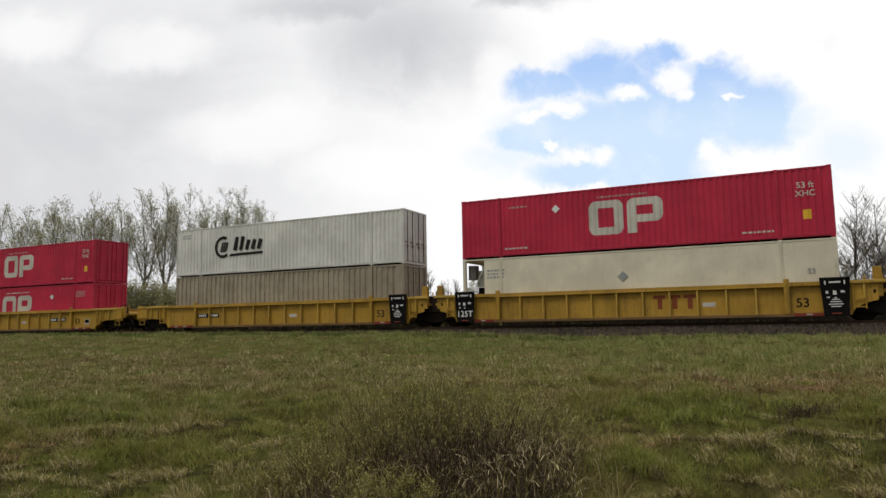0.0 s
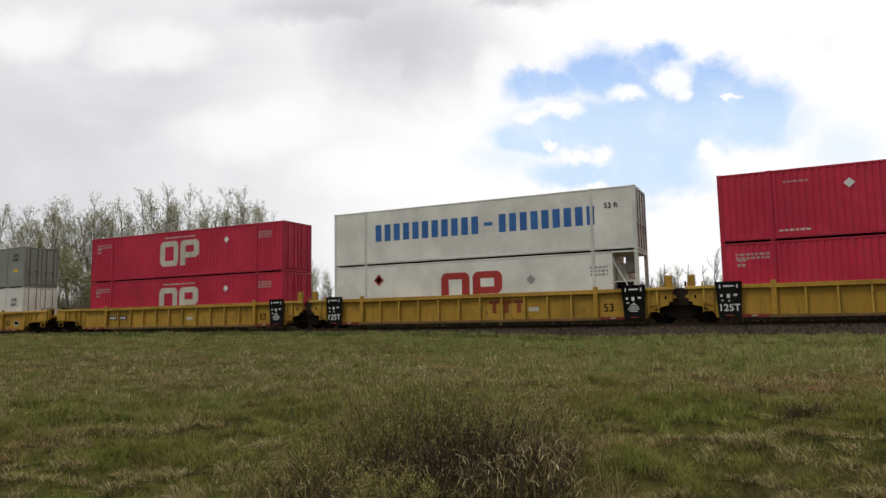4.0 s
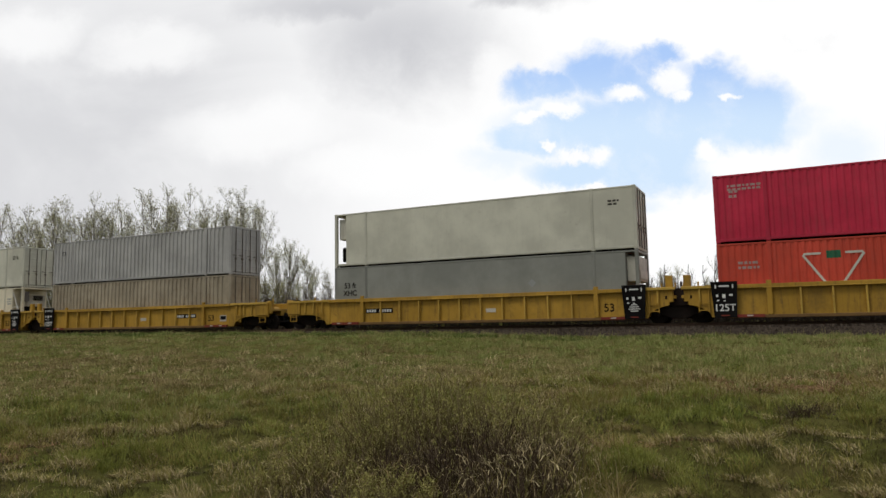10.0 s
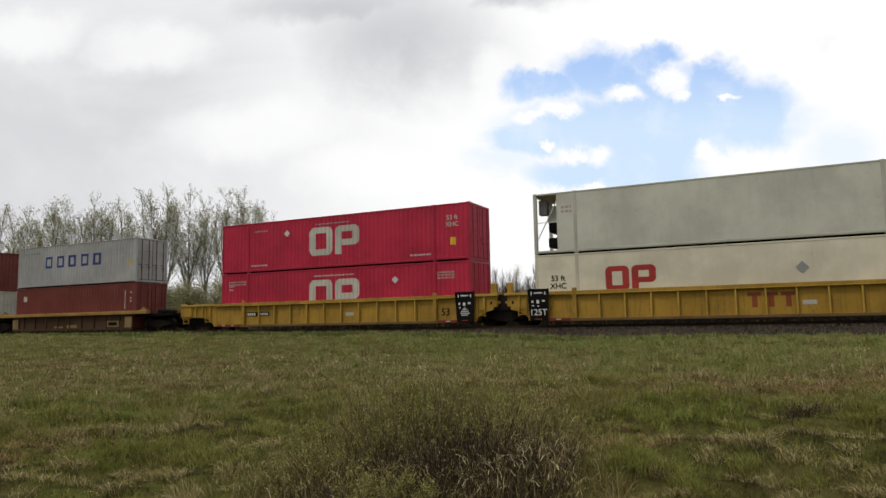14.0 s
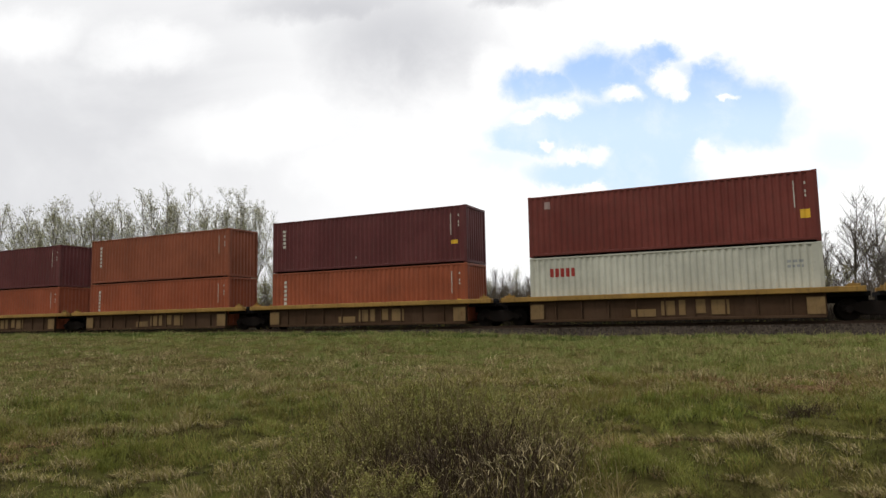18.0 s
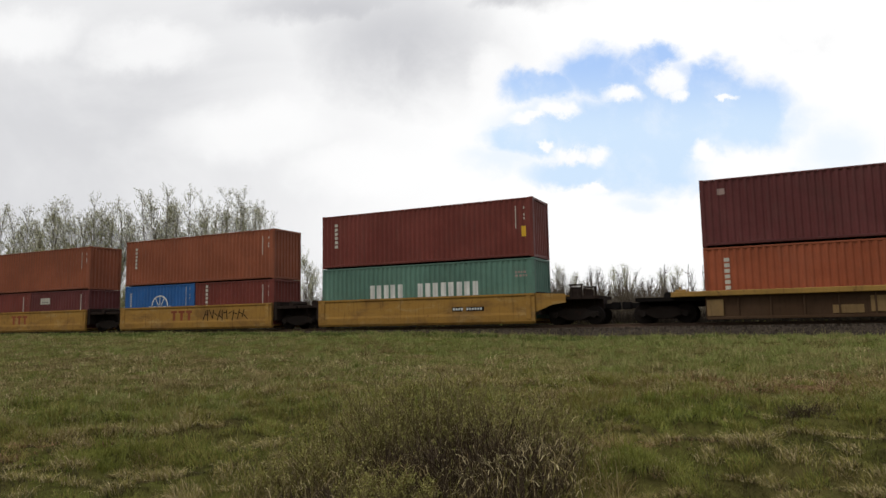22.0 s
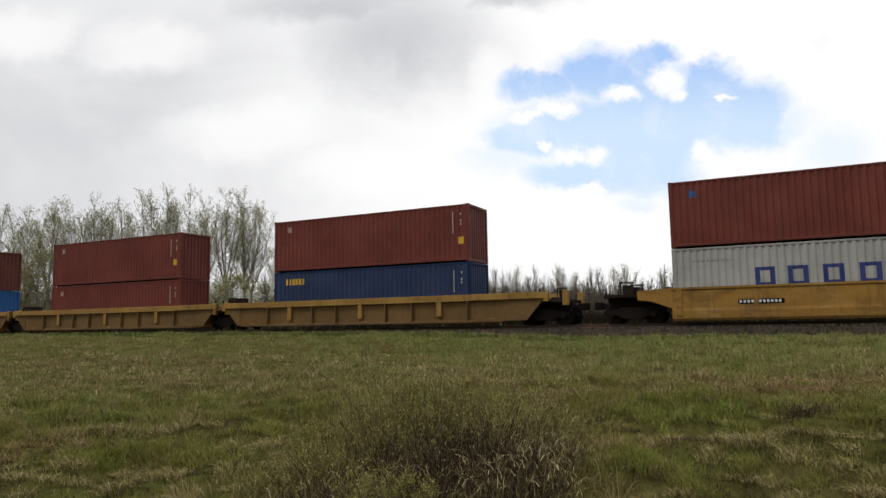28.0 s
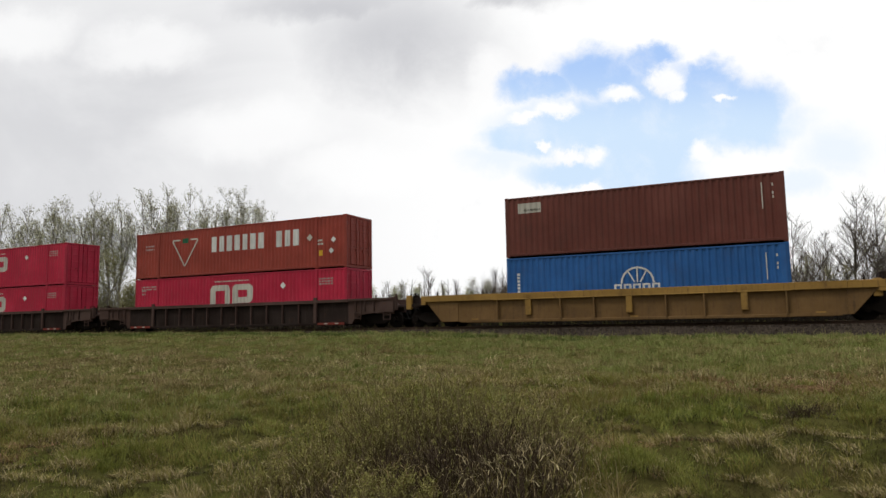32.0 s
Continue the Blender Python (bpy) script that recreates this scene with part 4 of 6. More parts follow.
                rod(bm, (x - 1.3, -1.2, 1.5), (x - 1.3, -1.2, 1.78), 0.05)
                part("joint_housing", bevelled(bm, 0.03), DARK_BROWN, unit, "grimy dark housing over the shared bogie")
            if old:
                bm = bmesh.new()
                prism(bm, [(x - 2.3, 0.72), (x - 0.65, 0.72), (x - 1.02, 1.2), (x - 1.14, 1.9), (x - 1.8, 1.9), (x - 1.92, 1.2)], -0.5, 0.5)
                part("joint_housing", bevelled(bm, 0.03), DARK_BROWN, unit, "dark brown housing over the shared bogie")
    if number and front == "coupled":
        tag = piece("tag_plate", shared(("tag_plate",), lambda bm: box(bm, -0.24, 0.24, -0.006, 0.006, -0.18, 0.18), BONE_LABEL), unit, (b - 0.6, -1.436, 0.7), "small white-edged plate")
        piece("tag_field", shared(("tag_field",), lambda bm: box(bm, -0.2, 0.2, -0.006, 0.006, -0.08, 0.14), BLACK), tag, (0, -0.006, 0), "black field")
    if number:
        piece("lettering", lettering("53", 0.5, BLACK), unit, (b - 1.55, -1.432, 0.56), "black stencilled number")
    if "T" in emblems:            # worn rust-red blocks
        x0 = 9.08
        for k in (0.0, 0.62, 1.24):
            piece("emblem", shared(("emblem",), lambda bm: (box(bm, 0, 0.5, -0.003, 0.003, 1.05, 1.2), box(bm, 0.16, 0.36, -0.003, 0.003, 0.6, 1.05)), EMBER), unit, (x0 + k, -1.431, 0), "rust-red worn painted block")
    if emblems:
        bm = bmesh.new()
        x0 = length * (0.685 if "T" in emblems else 0.55)
        box(bm, x0, x0 + 0.5, -1.434, -1.426, 0.66, 0.84)
        part("sticker", bm, BONE_LABEL, unit, "faded white label")
    if "N" in emblems:
        x0 = length * (0.128 if emblems.endswith("r") else 0.74)
        bm = bmesh.new()
        box(bm, x0, x0 + 1.64, -1.434, -1.426, 0.76, 1.0)
        plate = part("number_panel", bm, BLACK, unit, "black panel with white bars")
        bm = bmesh.new()
        for i in range(10):
            if i != 4:
                box(bm, x0 + 0.07 + i * 0.152, x0 + 0.17 + i * 0.152, -1.439, -1.435, 0.81, 0.95)
        part("bars", bm, WHITE_MARK, plate)
    return unit


def ledge_unit(label, start, rear, front, patches=True):
    """A 40-foot well unit: a yellow ledge on top of a recessed, dirt-brown side."""
    unit = new("well_car")
    tagged(unit, label, "well car", "units of the train")
    L = FT40
    for s in (-1, 1):
        piece("top_ledge", shared(("top_ledge",), lambda bm: (box(bm, -1.35, L + 1.35, -0.16, 0.16, 1.1, 1.32)), OLD_YELLOW, 0.02), unit, (0, s * 1.42, 0), "worn yellow top ledge")
        piece("side_plate", shared(("ledge_side",), lambda bm: box(bm, 0.0, L, -0.012, 0.012, 0.2, 1.11), BROWN), unit, (0, s * 1.36, 0), "dirt-brown side plate")
        piece("bottom_chord", shared(("ledge_bottom",), lambda bm: box(bm, 0.05, L - 0.05, -0.08, 0.08, 0.13, 0.24), BROWN, 0.012), unit, (0, s * 1.38, 0))
        rib = shared(("ledge_rib",), lambda bm: box(bm, -0.03, 0.03, -0.05, 0.05, 0.23, 1.1), BROWN, 0.008)
        for i in range(11):
            piece("rib", rib, unit, (0.05 + (L - 0.1) * i / 10, s * 1.4, 0))
        for x in (-0.95, L + 0.95):
            piece("end_plate", shared(("ledge_end_plate",), lambda bm: box(bm, -0.32, 0.32, -0.008, 0.008, 0.27, 0.95), FADED, 0.004), unit, (x + (1.33 if x < 0 else -1.33), s * 1.462, 0), "faded yellow plate at the end of the side")
            piece("corner_stand", shared(("corner_stand",), lambda bm: (box(bm, -0.22, 0.22, -0.1, 0.1, 1.32, 1.42), box(bm, -0.06, 0.0, -0.1, 0.1, 1.42, 1.52)), OLD_YELLOW, 0.012), unit, (x, s * 1.4, 0))
    if patches:
        for k, wd, lo, hi in ((4.65, 1.05, 0.3, 0.62), (5.93, 0.56, 0.34, 0.95), (6.66, 0.26, 0.34, 0.98), (7.3, 0.42, 0.4, 0.98), (7.95, 0.7, 0.34, 0.95)) if front == "joint" else ((4.5, 0.9, 0.3, 0.42), (5.8, 1.0, 0.3, 0.5), (9.7, 1.3, 0.32, 0.72)):
            bm = bmesh.new()
            box(bm, k, k + wd, -1.40, -1.376, lo, hi)
            part("panel", bm, FADED, unit, "remains of a faded yellow paint panel")
        if front != "joint":
            bm = bmesh.new()
            box(bm, 9.9, 10.7, -1.406, -1.398, 0.42, 0.62)
            part("number_panel", bm, BLACK, unit, "dark stencilled patch")
    piece("well_floor", shared(("ledge_floor",), lambda bm: box(bm, 0, L, -1.34, 1.34, 0.2, 0.28), BROWN), unit)
    for end, kind in (("rear", rear), ("front", front)):
        x, o = (0, -1) if end == "rear" else (L, 1)
        reach = 1.5 if kind == "joint" else 2.9
        bm = bmesh.new()
        lo, hi = sorted((x + o * 0.02, x + o * reach))
        box(bm, lo, hi, -1.25, 1.25, 0.95, 1.12)
        box(bm, lo, hi, -0.4, 0.4, 0.7, 0.96)
        rod(bm, (x + o * reach * 0.55, -0.8, 1.2), (x + o * reach * 0.55, 0.5, 1.2), 0.17, 10)
        part("end_platform", bevelled(bm, 0.012), STEEL_DARK, unit, "dark grimy end platform")
        if kind == "coupled":
            coupler(unit, x + o * 2.0, x + o * 3.5)
            bogie_parts(unit, x + o * 1.75, start)
        elif end == "rear":
            bogie_parts(unit, x - 1.64, start)
    return unit


def smooth_unit(label, start, rear, front, emblem_kind="T", scrawl=False):
    """A 40-foot well unit with plain rounded tan-yellow sides."""
    unit = new("well_car")
    tagged(unit, label, "well car", "units of the train")
    L = FT40
    prof = [(1.36, 0.1), (1.44, 0.09), (1.5, 0.2), (1.52, 0.5), (1.5, 0.62), (1.5, 1.36), (1.54, 1.42), (1.54, 1.5), (1.36, 1.5)]
    for s in (-1, 1):
        def side(bm, s=s):
            a = [bm.verts.new((-0.05, s * y, z)) for y, z in prof]
            b = [bm.verts.new((L + 0.05, s * y, z)) for y, z in prof]
            for i in range(len(a)):
                j = (i + 1) % len(a)
                bm.faces.new((a[i], a[j], b[j], b[i]))
            bm.faces.new(a), bm.faces.new(b)
        piece("side_sill", shared(("smooth_side", s), side, SMOOTH_YELLOW), unit, label="smooth worn tan-yellow side")
        for x in (0.25, L - 0.25):
            piece("end_band", shared(("end_band",), lambda bm: box(bm, -0.12, 0.12, -0.015, 0.015, 0.3, 1.48), SMOOTH_YELLOW, 0.01), unit, (x, s * 1.52, 0))
    piece("well_floor", shared(("smooth_floor",), lambda bm: box(bm, 0, L, -1.36, 1.36, 0.2, 0.28), SMOOTH_YELLOW), unit)
    bm = bmesh.new()
    if emblem_kind == "T":
        x0 = L * 0.365
        bm.free()
        for k in (0.0, 0.62, 1.24):
            piece("emblem", shared(("emblem",), lambda bm: (box(bm, 0, 0.5, -0.003, 0.003, 1.05, 1.2), box(bm, 0.16, 0.36, -0.003, 0.003, 0.6, 1.05)), EMBER), unit, (x0 + k, -1.507, 0.02), "rust-red worn painted block")
    else:
        x0 = L * (0.21 if rear == "coupled" else 0.655)
        box(bm, x0, x0 + 0.56, -1.51, -1.503, 0.74, 0.94), box(bm, x0 + 0.76, x0 + 1.7, -1.51, -1.503, 0.74, 0.94)
        plate = part("number_panel", bm, BLACK, unit, "black patches with white bars")
        bm = bmesh.new()
        for i in range(11):
            if i != 4:
                box(bm, x0 + 0.05 + i * 0.145, x0 + 0.14 + i * 0.145, -1.515, -1.511, 0.79, 0.90)
        part("bars", bm, WHITE_MARK, plate)
    if scrawl:
        bm = bmesh.new()
        rnd = random.Random(8)
        x = L * 0.58
        for i in range(9):
            slant(bm, -1.505, (x, 0.55 + rnd.uniform(0, 0.2)), (x + rnd.uniform(-0.1, 0.3), 1.2), 0.06)
            slant(bm, -1.505, (x + 0.1, 1.15 + rnd.uniform(-0.3, 0.1)), (x + 0.4, 0.6 + rnd.uniform(0, 0.5)), 0.05)
            x += 0.38
        tagged(part("scrawl", bm, BLACK, unit), "dark sprayed strokes", kind="stuff")
    for end, kind in (("rear", rear), ("front", front)):
        x, o = (0, -1) if end == "rear" else (L, 1)
        reach = 1.6 if kind == "joint" else 3.0
        bm = bmesh.new()
        lo, hi = sorted((x + o * 0.05, x + o * reach))
        box(bm, lo, hi, -1.3, 1.3, 1.15, 1.3)
        box(bm, lo, hi, -0.4, 0.4, 0.7, 1.15)
        box(bm, *sorted((x + o * 0.06, x + o * 0.3)), -1.35, 1.35, 0.5, 1.55)
        rod(bm, (x + o * reach * 0.55, -0.8, 1.42), (x + o * reach * 0.55, 0.5, 1.42), 0.16, 10)
        part("end_platform", bevelled(bm, 0.012), DARK_BROWN, unit, "dark brown grimy end platform")
        if kind == "coupled":
            for s in (-1, 1):
                bm = bmesh.new()
                prism(bm, [(x, 0.6), (x, 1.5), (x + o * 1.5, 1.42), (x + o * 1.5, 1.02), (x + o * 0.9, 0.95)], s * 1.36, s * 1.42)
                part("end_panel", bm, SMOOTH_YELLOW, unit)
                bm = bmesh.new()
                for k in (1.7, 2.2, 2.85):
                    box(bm, *sorted((x + o * k, x + o * (k + 0.06))), s * 1.3 - 0.03, s * 1.3 + 0.03, 1.2, 1.85 if k < 2.8 else 1.6)
                box(bm, *sorted((x + o * 1.65, x + o * 2.3)), s * 1.3 - 0.025, s * 1.3 + 0.025, 1.78, 1.84)
                box(bm, *sorted((x + o * 1.75, x + o * 2.15)), s * 1.05 - 0.2, s * 1.05 + 0.2, 1.25, 1.7)
                part("brake_stand", bm, DARK_BROWN, unit, "dark brake stand with grab irons")
            coupler(unit, x + o * 2.0, x + o * 3.5)
            bogie_parts(unit, x + o * 1.8, start)
        elif end == "rear":
            bogie_parts(unit, x - 1.75, start)
    return unit

# ---- what is painted on the loads: kind, x from the rear end, z from the base, width, height, paint ----
GREY_MARK = paint((0.30, 0.31, 0.30), 0.2, 0.0, 0.6)
NAVY_MARK = paint((0.03, 0.05, 0.20), 0.2, 0.05, 0.6)
BLUE_MARK = paint((0.03, 0.13, 0.38), 0.2, 0.05, 0.6)
LEAF_MARK = paint((0.02, 0.13, 0.06), 0.2, 0.05, 0.6)
BLACK_MARK = paint((0.025, 0.022, 0.02), 0.2, 0.05, 0.6)
BONE = paint((0.58, 0.55, 0.47), 0.3, 0.05, 0.6)
FAINT = paint((0.42, 0.30, 0.27), 0.2, 0.05, 0.6)
RED_ONE = (("pair", 6.38, 0.72, 3.27, 1.56, BONE), ("diamond", 4.83, 2.1, 0.2, 0, WHITE_MARK), ("text", 15.18, 2.05, 0.30, 0.34, BONE, "53 ft\nXHC"), ("block", 15.05, 0.78, 0.3, 0.38, YELLOW_MARK),
           ("bars", 2.24, 0.34, 1.15, 0.13, BONE), ("bars", 12.76, 0.34, 1.2, 0.13, BONE), ("bars", 2.5, 2.32, 0.9, 0.12, FAINT), ("bars", 6.8, 2.42, 2.2, 0.12, FAINT))
RED_TWO = (("pair", 6.38, 0.72, 3.27, 1.56, BONE), ("diamond", 11.86, 2.08, 0.2, 0, WHITE_MARK), ("bars", 14.3, 2.02, 1.0, 0.42, FAINT), ("bars", 0.6, 1.9, 0.35, 0.4, FAINT),
           ("bars", 6.7, 2.46, 2.6, 0.12, BONE), ("bars", 0.55, 2.2, 1.3, 0.3, FAINT))
RIM = ("stripes", 11.3, 1.4, 0.46, 1.1, BONE)
SPOT = ("block", 11.32, 0.95, 0.36, 0.2, YELLOW_MARK)
TRIANGLE = (("triangle", 3.2, 0.68, 2.1, 1.6, BONE), ("block", 4.02, 2.08, 0.5, 0.3, LEAF_MARK), ("row", 6.33, 1.38, 4.2, 0.92, WHITE_MARK), ("row", 11.25, 1.38, 1.8, 0.92, WHITE_MARK),
            ("diamond", 13.7, 1.75, 0.2, 0, BONE), ("bars", 0.8, 1.8, 0.8, 0.4, FAINT))
SQUARE = ("block", 0.95, 2.22, 0.26, 0.3, FAINT)
LETTERED = ("column", 0.78, 1.1, 0.26, 1.4, BONE)
FIVE = tuple(("ring", x - 0.05, 1.16, 0.74, 0.78, NAVY_MARK) for x in (3.3, 4.5, 5.75, 7.0, 8.25)) + (("bars", 0.8, 2.25, 1.7, 0.16, GREY_MARK), RIM)
SEA = (("row", 3.0, 1.15, 2.1, 0.74, WHITE_MARK), ("row", 5.85, 1.15, 3.5, 0.74, WHITE_MARK), ("bars", 11.2, 2.0, 0.6, 0.34, FAINT))
MARKS = {
    "Aupper": RED_ONE, "Alower": (("diamond", 7.8, 1.72, 0.24, 0, GREY_MARK), ("bars", 1.3, 1.9, 0.9, 0.5, GREY_MARK), ("text", 15.2, 1.5, 0.3, 0.3, GREY_MARK, "53")),
    "Bupper": (("beast", 3.23, 1.05, 3.6, 1.15, BLACK_MARK), ("bars", 0.5, 2.3, 0.7, 0.3, GREY_MARK)),
    "Cupper": RED_ONE, "Clower": RED_TWO,
    "Dupper": (("row", 2.55, 1.22, 6.1, 0.88, BLUE_MARK), ("block", 8.85, 1.58, 0.45, 0.18, BLUE_MARK), ("row", 9.55, 1.22, 4.85, 0.88, BLUE_MARK), ("text", 15.05, 1.95, 0.3, 0.34, BLACK_MARK, "53 ft")),
    "Dlower": (("diamond", 2.82, 2.1, 0.3, 0, RED_MARK), ("diamond", 2.82, 2.1, 0.18, 0, WHITE_MARK), ("pair", 6.45, 0.72, 3.27, 1.56, RED_MARK), ("diamond", 11.17, 1.78, 0.22, 0, GREY_MARK), ("bars", 14.0, 1.8, 0.8, 0.5, GREY_MARK)),
    "Eupper": RED_TWO, "Elower": RED_TWO,
    "Fupper": (("diamond", 11.33, 1.86, 0.24, 0, BLACK_MARK), ("diamond", 11.85, 1.87, 0.2, 0, WHITE_MARK), ("text", 15.1, 2.2, 0.3, 0.34, BLACK_MARK, "53 ft\nXHC"), ("bars", 5.6, 0.4, 1.8, 0.12, GREY_MARK), ("block", 14.9, 1.1, 0.5, 0.2, YELLOW_MARK)),
    "Flower": (("beast", 3.15, 1.3, 3.55, 1.0, BLACK_MARK), ("bars", 0.4, 2.1, 1.0, 0.14, GREY_MARK), ("text", 15.1, 1.9, 0.3, 0.34, BLACK_MARK, "53 ft\nXHC")),
    "Gupper": RED_TWO, "Glower": TRIANGLE,
    "Hupper": (("bars", 14.9, 2.05, 0.5, 0.3, BLACK_MARK),), "Hlower": (("text", 1.0, 1.75, 0.3, 0.4, BLACK_MARK, "53 ft\nXHC"), ("diamond", 11.2, 1.6, 0.2, 0, GREY_MARK),),
    "Iupper": (("text", 1.1, 1.95, 0.3, 0.4, BLACK_MARK, "53"), ("block", 1.95, 0.1, 0.1, 2.6, GREY_MARK)),
    "Jupper": (("text", 15.15, 2.02, 0.3, 0.36, BLACK_MARK, "53 ft"), ("bars", 1.35, 1.9, 0.5, 0.4, FAINT)),
    "Jlower": (("pair", 3.29, 1.1, 2.2, 1.1, RED_MARK), ("text", 1.1, 1.65, 0.3, 0.36, BLACK_MARK, "53 ft\nXHC"), ("diamond", 11.15, 1.78, 0.24, 0, GREY_MARK), ("bars", 14.4, 1.7, 0.5, 0.5, GREY_MARK)),
    "Kupper": RED_ONE, "Klower": RED_TWO,
    "Yupper": TRIANGLE + (("diamond", 15.3, 1.55, 0.17, 0, WHITE_MARK), ("diamond", 15.15, 0.95, 0.17, 0, WHITE_MARK), ("block", 14.3, 0.7, 0.25, 0.3, YELLOW_MARK), ("bars", 14.2, 1.3, 0.4, 0.4, BONE)), "Ylower": RED_TWO,
    "Zupper": RED_TWO, "Zlower": RED_TWO,
    "Lupper": tuple(("ring", x - 0.05, 1.3, 0.76, 0.8, NAVY_MARK) for x in (3.05, 4.25, 5.5, 6.75, 8.0)) + (("bars", 0.6, 2.35, 1.8, 0.18, GREY_MARK), ("block", 11.4, 1.15, 0.25, 0.3, YELLOW_MARK)),
    "Llower": (("block", 0.75, 1.95, 0.36, 0.36, BONE), ("stripes", 11.1, 1.2, 0.6, 1.2, BONE)),
    "Mupper": (("block", 0.8, 2.25, 0.28, 0.34, FAINT), RIM, ("block", 11.5, 0.95, 0.36, 0.36, YELLOW_MARK)), "Mlower": (("row", 0.95, 1.95, 1.25, 0.4, RED_MARK), ("bars", 10.9, 1.9, 0.6, 0.4, GREY_MARK)),
    "Nupper": (("column", 0.7, 1.38, 0.25, 1.1, BONE), RIM, SPOT, ("block", 5.6, 0.55, 0.08, 0.1, BONE)), "Nlower": (LETTERED, RIM, ("block", 11.6, 0.95, 0.2, 0.16, YELLOW_MARK)),
    "Oupper": (LETTERED, RIM), "Olower": (LETTERED, RIM), "Pupper": (("block", 0.7, 2.2, 0.3, 0.26, FAINT), RIM), "Plower": (LETTERED, RIM),
    "Qupper": (LETTERED, RIM, ("block", 11.6, 1.0, 0.22, 0.5, YELLOW_MARK)), "Qlower": SEA,
    "Rupper": (LETTERED, RIM), "Rrear": (("globe", 2.15, 1.0, 2.0, 0.95, WHITE_MARK), ("column", 0.45, 1.0, 0.16, 1.2, BONE), ("stripes", 5.3, 1.2, 0.4, 1.2, BONE)), "Rfore": (LETTERED, ("stripes", 5.2, 1.2, 0.46, 1.1, BONE)),
    "Supper": (LETTERED, RIM), "Srear": (("block", 0.7, 1.8, 0.36, 0.38, FAINT), ("stripes", 5.2, 1.2, 0.46, 1.1, BONE)), "Sfore": (("block", 1.0, 1.72, 1.0, 0.42, BONE), ("bars", 1.2, 1.8, 0.75, 0.2, BLACK_MARK), ("stripes", 5.2, 1.2, 0.46, 1.1, BONE)),
    "Tupper": (("row", 2.75, 1.25, 2.2, 0.8, WHITE_MARK), ("row", 5.6, 1.25, 3.6, 0.8, WHITE_MARK), ("column", 0.55, 0.6, 0.3, 1.6, FAINT), ("bars", 11.0, 2.1, 0.6, 0.34, FAINT)), "Tlower": (LETTERED, RIM),
    "Uupper": (("block", 0.85, 2.15, 0.26, 0.28, BLUE_MARK), RIM, SPOT), "Ulower": FIVE,
    "Vupper": (SQUARE, RIM, ("block", 11.6, 0.88, 0.3, 0.36, YELLOW_MARK)), "Vlower": (("row", 0.8, 2.15, 1.35, 0.34, YELLOW_MARK), RIM),
    "Wupper": (SQUARE, RIM, ("block", 11.5, 0.88, 0.34, 0.36, YELLOW_MARK)), "Wlower": (SQUARE, RIM),
    "Xupper": (("block", 0.66, 2.1, 1.15, 0.48, BONE), ("bars", 0.95, 2.18, 0.8, 0.16, BLACK_MARK), RIM), "Xlower": (("globe", 5.1, 1.15, 2.05, 1.05, WHITE_MARK), ("column", 0.5, 0.9, 0.18, 1.3, WHITE_MARK), RIM),
}

# ---- the train ----
def mover(thing, x, z=0.0):
    thing.matrix_world = pose(x, TRACK_Y, z)
    MOVERS.append((thing, x, z))
    return thing


CARMINE, BRICK, MAROON, ORANGE, RUST_ORANGE = (0.51, 0.016, 0.052), (0.18, 0.034, 0.023), (0.125, 0.026, 0.025), (0.33, 0.08, 0.03), (0.28, 0.077, 0.032)
CREAM, WHITE, PALE, TAN, GREY, LIGHT_GREY, VERMILION = (0.72, 0.66, 0.50), (0.72, 0.71, 0.65), (0.58, 0.57, 0.47), (0.36, 0.31, 0.225), (0.25, 0.255, 0.225), (0.415, 0.41, 0.395), (0.56, 0.06, 0.03)
BLUE, NAVY, GREEN = (0.020, 0.12, 0.36), (0.02, 0.04, 0.11), (0.11, 0.215, 0.165)

red53 = dict(rgb=CARMINE, kind="fine", label="red corrugated steel container with a white emblem")
# x of the rear end at the start, upper load, lower load
STACKS_53 = [
    ("A", -14.00, red53, dict(rgb=CREAM, kind="smooth", label="cream smooth-sided refrigerated container with an open frame end", reefer="rear")),
    ("B", -33.47, dict(rgb=WHITE, kind="fine", label="white ribbed container with a black sign"), dict(rgb=TAN, kind="deep", dirt=1.0, rust=0.6, label="tan-grey deeply corrugated steel container")),
    ("C", -57.08, red53, red53),
    ("D", -76.64, dict(rgb=WHITE, kind="smooth", label="white smooth container with blue lettering blocks"), dict(rgb=WHITE, kind="smooth", label="white smooth refrigerated container with a red emblem", reefer="front")),
    ("E", -96.25, red53, red53),
    ("F", -119.50, dict(rgb=GREY, kind="smooth", label="grey smooth-sided container with a cooling unit", nose="rear"), dict(rgb=WHITE, kind="smooth", label="white smooth container with a black sign", nose="rear")),
    ("G", -139.21, red53, dict(rgb=VERMILION, kind="fine", label="orange-red container with white lettering blocks and a triangle")),
    ("H", -158.58, dict(rgb=PALE, kind="smooth", label="off-white smooth-sided refrigerated container", reefer="rear", recess=0.75), dict(rgb=GREY, kind="smooth", label="grey smooth-sided refrigerated container", reefer="front", recess=0.6)),
    ("I", -182.13, dict(rgb=LIGHT_GREY, kind="deep", label="light grey corrugated steel container"), dict(rgb=TAN, kind="deep", dirt=1.0, rust=0.6, label="tan-grey deeply corrugated steel container")),
    ("J", -201.55, dict(rgb=PALE, kind="smooth", label="off-white smooth refrigerated container with an open frame end", reefer="rear"), dict(rgb=CREAM, kind="smooth", label="cream refrigerated container with a red emblem", reefer="front")),
    ("K", -221.00, red53, red53),
    ("Y", -470.12, dict(rgb=(0.33, 0.05, 0.03), kind="fine", label="orange-red container with white lettering blocks and a triangle"), red53),
    ("Z", -493.15, red53, red53),
]
